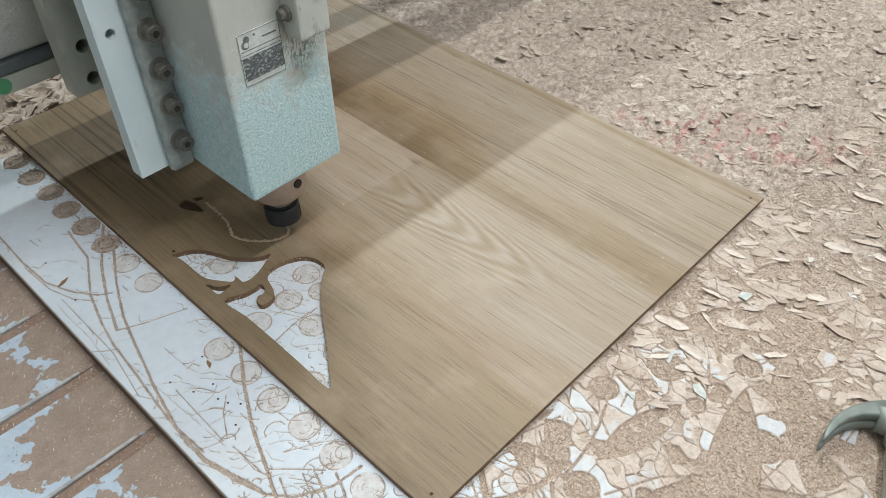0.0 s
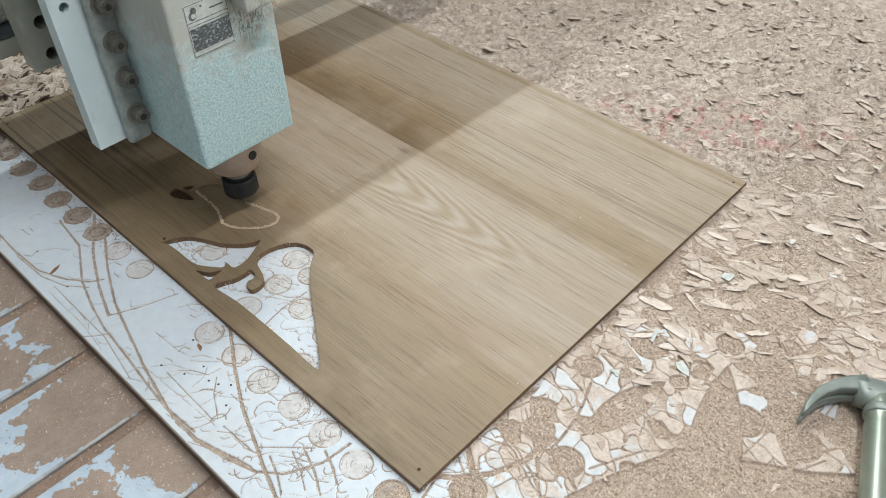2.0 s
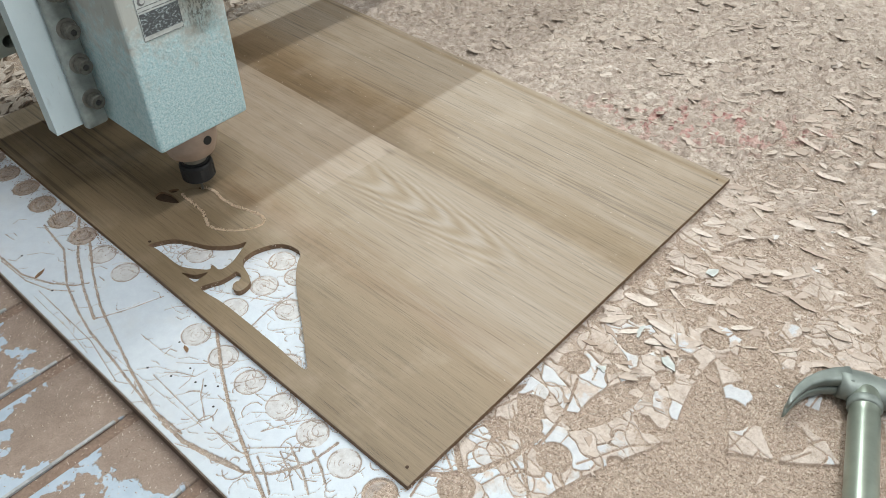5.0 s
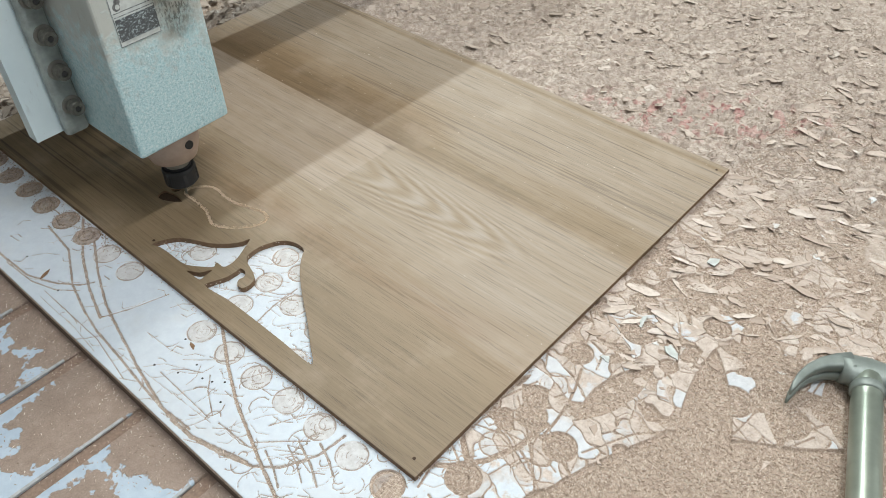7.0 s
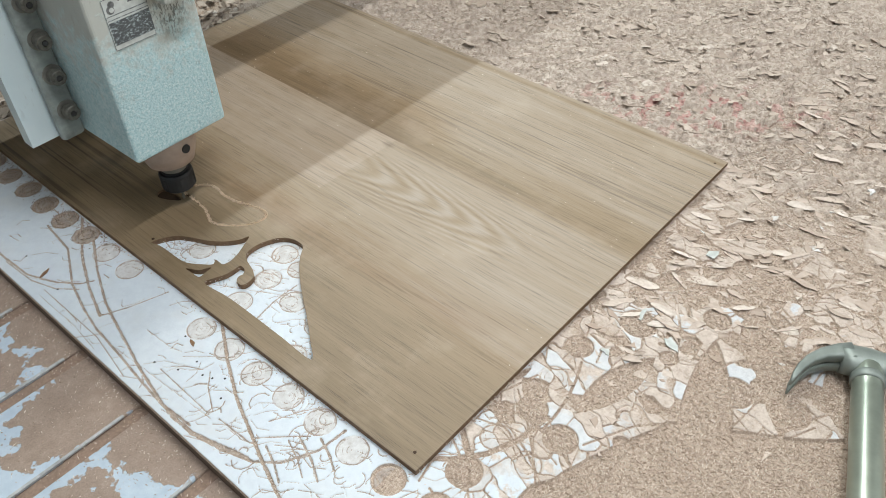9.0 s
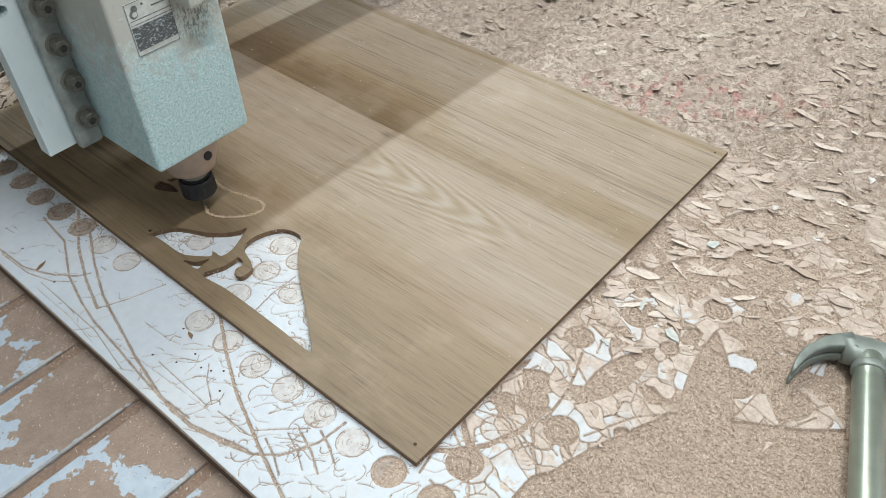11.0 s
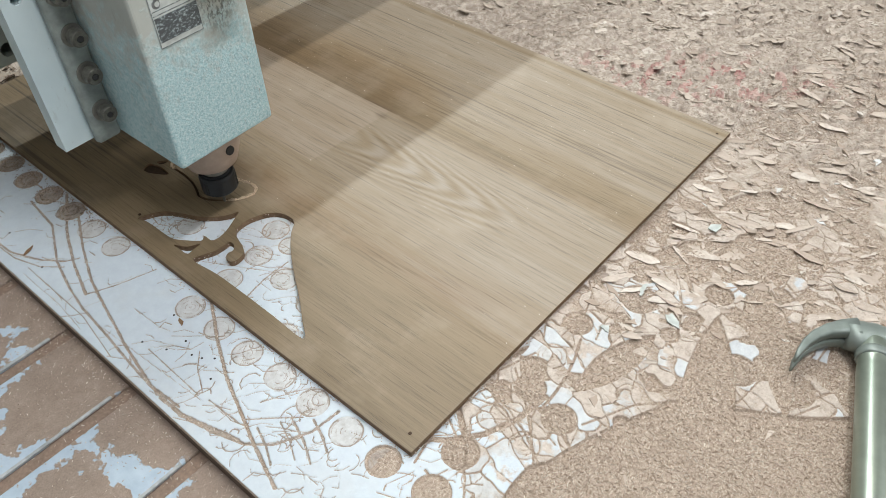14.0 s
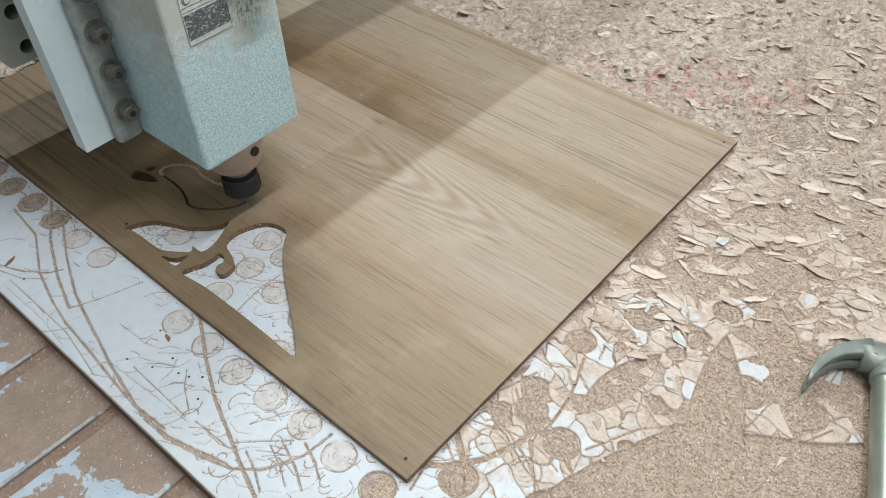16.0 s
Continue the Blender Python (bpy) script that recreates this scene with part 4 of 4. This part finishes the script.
def spindle():
    s = empty("router_spindle")
    tagged(s, "pale turquoise square cutting spindle crusted with dust on its bolted plate", "machine spindle")
    part("housing", box(-.065, .054, -.0575, .0605, .1150, .62, .004, 3), PAINT, s)
    part("bottom_cover", box(-.055, .045, -.049, .05, .1125, .1148, .001, 1), STEEL, s)
    for x0, x1 in ((-.0935, -.0652), (.0542, .085)):
        part("flange", box(x0, x1, .049, .0612, .1145, .62, .005, 3), FLANGE, s)
    for z in (.1512, .1955, .2369, .279, .321, .363, .405):
        bolt_along_y("bolt", -.0768, .0490, z, .0086, s)
    part("mounting_plate", plate_with_holes(-.1240, .112, .1187, .62, .0614, .081, [(-.1085, .282, .0052), (-.1085, .43, .0052)]), PLATE, s)
    part("back_plate", plate_with_holes(-.131, .124, .188, .62, .142, .168, [(-.1085, .240, .0075), (-.1085, .203, .0075)]), GREYPLATE, s, "grey-green steel slide plate")
    part("spacer_block", box(-.085, .08, .0812, .1418, .20, .6, .002), GREYPLATE, s)
    part("slide_block", box(-.10, .09, .1682, .236, .25, .5, .002), GREYPLATE, s)
    # added dark sheets behind the open plate holes, in place of shade
    part("hole_backing", box(-.117, -.09, .0815, .0818, .26, .44), DARK, s)
    part("hole_backing", box(-.125, -.09, .1685, .169, .196, .26), DARK, s)
    # worn rating label with unreadable print
    lab = part("rating_label", box(-.047, .000, -.0582, -.0574, .2446, .2975, .0002, 1), LABEL, s, "worn white label with dark print")
    part("print_block", box(-.0455, -.0008, -.0585, -.05825, .2500, .2735), PRINT_WORN, lab)
    for k in range(2):
        part("print_line", box(-.0455, -.001, -.0585, -.05825, .2755 + k * .0040, .2761 + k * .0040), PRINT_WORN, lab)
    for z in (.2448, .2968):
        part("border", box(-.0466, -.0004, -.0585, -.05825, z, z + .0005), PRINT_WORN, lab)
    for edge in (-.0468, -.0008):
        part("border", box(edge, edge + .0005, -.0585, -.05825, .2453, .2967), PRINT_WORN, lab)
    # a worn two-lobed emblem with a small ring beside it
    for at, size in (((-.0395, .2855), .0042), ((-.0375, .2905), .0034), ((-.0285, .2925), .0012)):
        part("mark", lathe([(size, 0), (size, .0003)], 20, (at[0], -.0582, at[1]), pose(0, 0, 0, 90, 0, 0)), PRINT, lab)
        if size > .004:
            part("mark", lathe([(size * .6, .0003), (size * .6, .0005)], 20, (at[0] + .001, -.0582, at[1]), pose(0, 0, 0, 90, 0, 0)), LABEL, lab)
    part("print_line", box(-.020, -.004, -.0585, -.05825, .2868, .2882), PRINT_WORN, lab)
    # terminal box above the label
    tb = part("terminal_box", box(.004, .040, -.085, -.0577, .280, .42, .003), PAINT_CLEAN, s, "pale grey cable terminal box")
    part("screw", lathe([(.003, 0), (.003, .0015)], 14, (.026, -.085, .318), pose(0, 0, 0, 90, 0, 0)), STEEL, tb)
    part("gland", lathe([(.008, 0), (.008, .003), (.0055, .004), (.0055, .008), (.0045, .009)], 16, (.004, -.068, .305), pose(0, 0, 0, 0, -90, 0)), SCREW, tb)
    # nose, nut and cutter
    nose = part("nose", lathe([(.0235, .060), (.0285, .063), (.0345, .080), (.0345, .1127)], 48), BRASS, s, "dusty copper-coloured spindle nose", True)
    # black disc on the nose, drawn as the hole's inner shade
    part("wrench_hole", lathe([(.0055, 0), (.0055, .0040)], 18, (.0046, -.0316, .088), pose(0, 0, 0, 90, 0, 6)), DARK, nose)
    part("shaft", lathe([(.0155, .045), (.0155, .0602)], 28), STEEL, s)
    nut = part("collet_nut", lathe([(.0085, .0215), (.0185, .0215), (.0208, .024), (.0208, .0425), (.0195, .046), (.0165, .0461), (.0165, .049)], 40), BLACK, s, "black collet nut")
    # black strips laid on the nut as the shade of its notches
    for k in range(6):
        part("notch", box(.0202, .0212, -.0020, .0020, .0245, .041), DARK, nut).matrix_basis = pose(0, 0, 0, 0, 0, k * 60 + 15)
    part("cutter", lathe([(.0012, -.004), (.0016, -.003), (.0016, .011), (.003, .013), (.003, .0216)], 14), STEEL, s)
    return s


def gantry():
    g = empty("gantry")
    tagged(g, "pale steel gantry beam with a dark guide rail and end posts", "machine gantry")
    part("beam", box(-1.35, 2.65, .2425, .395, .202, .54, .004), PAINT_CLEAN, g)
    part("lower_strip", box(-1.35, 2.65, .238, .372, .164, .187, .002), GREYPLATE, g)
    part("guide_rail", box(-1.35, 2.65, .236, .372, .1872, .2018, .002), RAIL, g, "dark steel guide rail")
    for x in (-1.30, 2.45):
        part("end_post", box(x, x + .15, .2, .43, -.0275, .56, .004), PAINT_CLEAN, g)
    part("sticker", lathe([(.009, 0), (.009, .0006)], 20, (-.031, .2378, .176), pose(0, 0, 0, 90, 0, 0)), GREEN, g, "small round green sticker")
    return g


# ---- the hammer ----
def sweep(stations, lift, half, n=14, square=1.0):
    """Oval sections along a plan line: (across, along, radius); half: height of the oval."""
    bm = bmesh.new()
    rings = []
    for i, (a, b, r) in enumerate(stations):
        p, q = stations[max(i - 1, 0)], stations[min(i + 1, len(stations) - 1)]
        t = Vector((q[0] - p[0], q[1] - p[1])).normalized()
        hz = half if not callable(half) else half(i)
        ring = []
        for k in range(n):
            c, w = (math.copysign(abs(f(k * 2 * math.pi / n)) ** square, f(k * 2 * math.pi / n)) for f in (math.cos, math.sin))
            ring.append(bm.verts.new((a - t.y * r * c, b + t.x * r * c, lift + hz * w)))
        rings.append(ring)
    for r0, r1 in zip(rings, rings[1:]):
        for k in range(n):
            bm.faces.new((r0[k], r0[(k + 1) % n], r1[(k + 1) % n], r1[k]))
    bm.faces.new(rings[0][::-1])
    bm.faces.new(rings[-1])
    return bm


def hammer():
    h = empty("claw_hammer")
    tagged(h, "grey-green steel claw hammer lying on the torn sheet", "hammer")
    up = 0.0155
    poll = [(-.078, -.006, .0135), (-.075, -.006, .0155), (-.058, -.006, .0155), (-.054, -.006, .0125), (-.040, -.006, .0115), (-.026, -.007, .0145), (0, -.008, .0185), (.016, -.007, .0175), (.026, -.005, .0145)]
    part("head", sweep(poll, up, .0138, 18), HAMMER, h, smooth=True)
    claw = [(.016, -.010, .0125), (.030, -.006, .0088), (.043, .002, .0066), (.054, .013, .0052), (.062, .026, .0042), (.067, .039, .0030), (.0700, .050, .0012)]
    for z in (up - .0068, up + .0068):
        part("claw", sweep(claw, z, lambda i: .0068 - .0005 * i, 20, .55), HAMMER, h, smooth=True)
    part("handle", lathe([(.0125, -.004), (.0142, .0), (.0142, .02), (.0135, .024), (.0145, .03), (.0148, .20), (.0150, .30), (.0140, .305)], 28, (0, 0, up), pose(0, 0, 0, -90, 0, 0)), HANDLE, h, "shiny grey-green tubular handle", True)
    part("collar", lathe([(.0150, -.002), (.0160, .0), (.0160, .006), (.0150, .008)], 28, (0, .012, up), pose(0, 0, 0, -90, 0, 0)), HAMMER, h, "", True)
    h.matrix_basis = pose(.3685, -.2655, 0.0008, 0, 0, math.degrees(math.atan2(-.327, -.945)) - 90)
    return h


# ---- chips and sawdust ----
def flake(bm, m, rs, size, thick, curl):
    """A torn flake: uneven plate, curled up at one side."""
    n = rs.randint(5, 10)
    sx, sy = rs.uniform(.7, 1.6), rs.uniform(.35, .9)
    top, low = [], []
    for k in range(n):
        a = 2 * math.pi * (k + rs.uniform(-.32, .32)) / n
        r = rs.uniform(.30, 1.0) * size / 2
        x, y = r * math.cos(a) * sx, r * math.sin(a) * sy
        z = curl * (x / size + .5) ** 2 * size
        top.append(bm.verts.new(m @ Vector((x, y, z + thick))))
        low.append(bm.verts.new(m @ Vector((x, y, z))))
    bm.faces.new(top)
    bm.faces.new(low[::-1])
    for k in range(n):
        bm.faces.new((low[k], low[(k + 1) % n], top[(k + 1) % n], top[k]))


def lifted_scale(bm, m, rs, long, wide, lift, thick=.0008):
    """A long ragged scale of torn laminate, held at its back and curled up along its front."""
    n = 7
    rows = []
    bow, skew = rs.uniform(-.25, .25), rs.uniform(-.3, .3)
    for k in range(n):
        u = k / (n - 1) - .5
        taper = math.sqrt(max(.06, 1 - (2 * u) ** 2))
        front = wide * taper * rs.uniform(.45, 1.0) + bow * wide * math.sin(6 * u)
        back = -wide * .5 * taper
        rows.append([(u * long + skew * y, y, lift * max(0, (y + wide * .3) / wide) ** 1.5) for y in (back, front * .35, front)])
    top = [[bm.verts.new(m @ Vector((x, y, z + thick))) for x, y, z in r] for r in rows]
    low = [[bm.verts.new(m @ Vector((x, y, z))) for x, y, z in r] for r in rows]
    for a, b, c, d in zip(top, top[1:], low, low[1:]):
        for j in (0, 1):
            bm.faces.new((a[j], b[j], b[j + 1], a[j + 1]))
            bm.faces.new((c[j], c[j + 1], d[j + 1], d[j]))
        bm.faces.new((a[2], b[2], d[2], c[2]))


def shard(bm, rs, size):
    """A pointed remnant of laminate between hollowed cuts."""
    n = rs.randint(3, 5)
    slim = rs.uniform(.10, .34)
    ends = []
    for k in range(n):
        a = 2 * math.pi * (k + rs.uniform(-.25, .25)) / n
        ends.append(Vector((math.cos(a) * size * .5 * rs.uniform(.7, 1.1), math.sin(a) * size * slim * rs.uniform(.7, 1.2), 0)))
    ring = []
    for k in range(n):
        a, b = ends[k], ends[(k + 1) % n]
        dent = rs.uniform(.05, .55) if k % 2 else rs.uniform(-.05, .15)
        for u in (0, .25, .5, .75):
            ring.append(a.lerp(b, u) * (1 - dent * 4 * u * (1 - u)))
    tilt = rs.uniform(-.03, .05)
    top = [bm.verts.new((p.x, p.y, .0013 + p.x * tilt)) for p in ring]
    low = [bm.verts.new((p.x, p.y, -.0006)) for p in ring]
    bm.faces.new(top)
    for k in range(len(ring)):
        bm.faces.new((low[k], low[(k + 1) % len(ring)], top[(k + 1) % len(ring)], top[k]))


def chips(sheet):
    rs = np.random.RandomState(11)
    shapes = []
    for k in range(26):
        bm = bmesh.new()
        if k % 4:
            shard(bm, rs, rs.uniform(.012, .034))
        else:
            flake(bm, Matrix(), rs, rs.uniform(.008, .022), rs.uniform(.0006, .0014), rs.uniform(.02, .16))
        me = bpy.data.meshes.new("laminate_chip")
        bm.to_mesh(me)
        bm.free()
        me.materials.append(CHIP)
        shapes.append(me)
    spots = []
    while len(spots) < 290:
        x, y = (rs.uniform(.10, .80), rs.uniform(-.34, -.012)) if len(spots) % 3 else (rs.uniform(.14, .62), rs.uniform(-.17, -.012))
        if x * 1.3 - y * 2.2 - .06 > .25 and not (x < .36 and y < -.06 - .23 * x and rs.rand() < .85):
            spots.append((x, y))
    zs = sheet_height(np.array([p[0] for p in spots]), np.array([p[1] for p in spots]))
    for k, ((x, y), z) in enumerate(zip(spots, zs)):
        ob = new("laminate_chip", shapes[k % 26])
        ob.parent = sheet
        ob.matrix_basis = pose(x, y, z - (.0009 if k % 26 % 4 else .0002), rs.normal(0, 4), rs.normal(0, 4), rs.normal(105, 38))
    # splinters standing along the cuts of the worn field
    bm = bmesh.new()
    n = 330
    xs, ys = rs.uniform(.22, .95, n), rs.uniform(-.36, -.012, n)
    zs = sheet_height(xs, ys)
    for x, y, z in zip(xs, ys, zs):
        if x * 1.3 - y * 2.2 > .38 and not (x < .36 and y < -.06 - .23 * x):
            long = rs.uniform(.012, .040)
            lifted_scale(bm, pose(x, y, z + .0002, rs.normal(0, 5), rs.normal(0, 4), rs.normal(108 if rs.rand() < .35 else 288, 26)), rs, long, long * rs.uniform(.12, .30), rs.uniform(.0006, .0024), .0004)
    tagged(mesh_ob("splinters", bm, SPLINTER), "pale beige splinters lifted from the worn sheet", "wood splinters", kind="stuff")
    # the torn field further off
    bm = bmesh.new()
    n = 6000
    xs, ys = rs.uniform(.3, 1.6, n), rs.uniform(-.42, 1.2, n)
    zs = sheet_height(xs, ys, True)
    for x, y, z in zip(xs, ys, zs):
        if (x > .622 or y < -.15 or (y > .86) or (x > .4 and y < -.02)) and not (x < .82 and y < -.012 and y > -.34 and (x < .40 or rs.rand() < .35)):
            big = rs.rand() < .20
            flake(bm, pose(x, y, z - .0012, rs.normal(0, 8), rs.normal(0, 8), rs.normal(145, 35)), rs, rs.uniform(.012, .030) if big else rs.uniform(.005, .016), rs.uniform(.0004, .0010), rs.uniform(.05, .34))
    n = 2700
    xs, ys = rs.uniform(.42, 1.5, n), rs.uniform(-.36, 1.15, n)
    zs = sheet_height(xs, ys, True)
    for x, y, z in zip(xs, ys, zs):
        if (x > .66 if y > -.02 else x > .74) and rs.rand() < .55 + .45 * (x > .75):
            long = rs.uniform(.007, .025)
            lifted_scale(bm, pose(x, y, z - .0006, rs.normal(0, 5), rs.normal(0, 6), rs.normal(135 if rs.rand() < .62 else 315, 42)), rs, long, long * rs.uniform(.25, .6), rs.uniform(.0008, .0034), .0005)
    for k in range(900):
        x, y = rs.uniform(-.1, .5), .852 + .3 * rs.rand() ** 1.6
        flake(bm, pose(x, y, rs.uniform(.0005, .004), rs.normal(0, 15), rs.normal(0, 15), rs.normal(20, 40)), rs, rs.uniform(.008, .034), .0008, rs.uniform(.05, .3))
    tagged(mesh_ob("torn_chips", bm, CHIPS_FAR), "beige torn laminate chips scattered over the sheet", "wood chips", kind="stuff")


def grains(name, points, rs, lengths, label, category="sawdust", mat=None):
    """Short fibres, three-sided, one for each point."""
    n = len(points)
    p = np.array(points, dtype=np.float64)
    a, tilt = rs.uniform(0, 6.283, n), rs.normal(0, .35, n)
    ln, w = rs.uniform(*lengths, n), rs.uniform(.0003, .0007, n)
    d = np.stack([np.cos(a) * np.cos(tilt), np.sin(a) * np.cos(tilt), np.sin(tilt)], -1)
    side = np.stack([-np.sin(a), np.cos(a), np.zeros(n)], -1)
    up = np.array([0, 0, 1.0])
    v = np.stack([p - d * ln[:, None] / 2, p + side * w[:, None] + up * .0001, p - side * w[:, None] + up * .0001, p + up * w[:, None] * 1.6, p + d * ln[:, None] / 2], 1).reshape(-1, 3)
    f = np.array([(0, 1, 3), (0, 3, 2), (0, 2, 1), (4, 3, 1), (4, 2, 3), (4, 1, 2)])
    faces = (np.arange(n)[:, None, None] * 5 + f[None]).reshape(-1, 3)
    me = bpy.data.meshes.new(name)
    me.from_pydata(v.tolist(), [], faces.tolist())
    me.materials.append(mat or GRAIN)
    return tagged(new(name, me), label, category, kind="stuff")


def sawdust():
    rs = np.random.RandomState(5)
    x, y = rs.uniform(.0, .9, 150000), rs.uniform(-.40, -.004, 150000)
    z = sheet_height(x, y)
    ok = (z < -.0012) & (x * 1.3 - y * 2.2 > .07)
    pts = list(zip(x[ok], y[ok], z[ok] + .0003))[:52000]
    x, y = rs.uniform(-.11, .14, 5000), rs.uniform(-.1, .62, 5000)
    z = sheet_height(x, y)
    ok = z < -.0017
    pts += list(zip(x[ok], y[ok], z[ok] + .0003))
    for half, depth, line in SCARS:
        for (ax, ay), (bx, by) in zip(line, line[1:]):
            for k in range(int(math.hypot(bx - ax, by - ay) * 170)):
                u = rs.rand()
                pts.append((ax + u * (bx - ax) + rs.normal(0, .0009), ay + u * (by - ay) + rs.normal(0, .0009), depth * -.6))
    grains("sawdust", pts, rs, (.0022, .0062), "tan sawdust fibres lying in the milled hollows")
    x, y = rs.uniform(-.5, -.114, 18000), rs.uniform(-.2, .75, 18000)
    keep = rs.rand(18000) < np.clip(.12 + 1.2 * np.exp((x + .113) * 30), 0, 1)
    grains("bed_sawdust", list(zip(x[keep], y[keep], np.full(keep.sum(), -.0208))), rs, (.0014, .0050), "tan sawdust fibres on the machine bed")
    x, y = rs.uniform(.6, 1.3, 40000), rs.uniform(-.3, .95, 40000)
    ok = ((x > .615) | (y > .85)) & (x * .9 + abs(y - .2) * .5 < 1.15)
    x, y = x[ok], y[ok]
    grains("torn_fibres", list(zip(x, y, sheet_height(x, y, True) + .0006)), rs, (.003, .010), "beige torn fibres on the worn sheet", "wood fibres", FIBRE)
    # brown crumbs about the far round marks along the board
    pts = []
    for cx, cy, r in ROUND:
        if cx < .0 and cy > .5:
            for k in range(150):
                a, d = rs.uniform(0, 6.283), r * rs.choice((1.0, .55)) + rs.normal(0, .0010)
                pts.append((cx + d * math.cos(a), cy + d * math.sin(a), rs.uniform(-.0012, .0012)))
    for k in range(450):
        y = rs.uniform(.47, .84)
        pts.append((-.0008 - abs(rs.normal(0, .010 + .02 * (y - .47))), y, rs.uniform(-.0002, .0014)))
    pts = [q for q in pts if q[0] < -.0006]
    grains("wood_crumbs", pts, rs, (.0012, .0045), "brown wood crumbs beside the veneered board", "wood crumbs", CRUMB)
    # grit on the panel, most along its edges and about the openings
    pts = []
    while len(pts) < 420:
        x, y = (rs.uniform(.003, .607), rs.uniform(.003, .83))
        if rs.rand() < .25 + .75 * math.exp(-(.61 - x) * 9) and x > .15:
            pts.append((x, y, BOARD + .0001))
    for hx, hy in smooth_loop(HOLE_BIG, 4) + smooth_loop(HOLE_TOP, 4):
        if rs.rand() < .9:
            pts.append((hx + rs.normal(0, .0012), hy + rs.normal(0, .0012), .001 + rs.rand() * .005))
    for k in range(900):
        x, y = (rs.uniform(.0, .61), -abs(rs.normal(0, .0022)) - .0006) if k % 3 else (.611 + abs(rs.normal(0, .003)), rs.uniform(0, .8))
        pts.append((x, y, .0004 + rs.rand() * .0030))
    for k in range(260):
        y = rs.uniform(-.02, .8)
        pts.append((-abs(rs.normal(0, .0030)) - .0006, y, .0004 + rs.rand() * .0016))
    for k in range(46):
        pts.append((.029 + rs.normal(0, .004), .176 + rs.normal(0, .007), .002 + rs.rand() * .004))
    grains("panel_grit", pts, rs, (.0010, .0032), "pale wood grit on the veneered board")


def pin_holes():
    """Small dark screw holes and one curled chip on the swept strip."""
    for x, y in ((-.049, .262), (-.056, .243), (-.052, .232), (-.044, .222), (-.068, .268), (-.036, .30), (-.088, .47), (-.083, .55), (-.078, .295), (-.062, .205)):
        # flush dark disc, its colour being the shade down the hole
        hole = mesh_ob("screw_hole", lathe([(.0012, -.001), (.0012, .00022), (.0009, .00024)], 10, (x, y, 0)), DARK)
        hole.parent = bpy.data.objects["bed_sheet"]
    for k, (x, y, turn, size) in enumerate(((-.037, .286, 70, .017), (-.083, .505, 20, .014), (.016, .372, 40, .010), (.303, -.054, 10, .022), (.287, -.098, 60, .018), (.439, -.066, 150, .040), (.235, -.052, 80, .02))):
        bm = bmesh.new()
        flake(bm, Matrix(), np.random.RandomState(60 + k), size, .0009, .12)
        chip = mesh_ob("wood_curl", bm, CUT if k < 3 else LABEL)
        chip.matrix_basis = pose(x, y, .0003, 0, 0, turn)
        tagged(chip, "small brown curled wood chip on the white sheet" if k < 3 else "white laminate chip on the worn sheet", "wood chip", group="loose chips on the sheet")


setting()
pin_holes()
PANEL = panel()
SPINDLE = spindle()
GANTRY = gantry()
hammer()
KERF_PIECES = kerf_pieces(PANEL)
sawdust()
chips(bpy.data.objects["bed_sheet"])


def motions():
    lean = pose(0, 0, 0, -1.2, -.95, 0)
    walk(SPINDLE, [(t, pose(x + .001, y, BOARD) @ lean) for t, x, y in TOOL])
    walk(GANTRY, [(t, pose(0, y, BOARD)) for t, x, y in TOOL])
    for piece, rows in KERF_PIECES:
        walk(piece, rows)


motions()
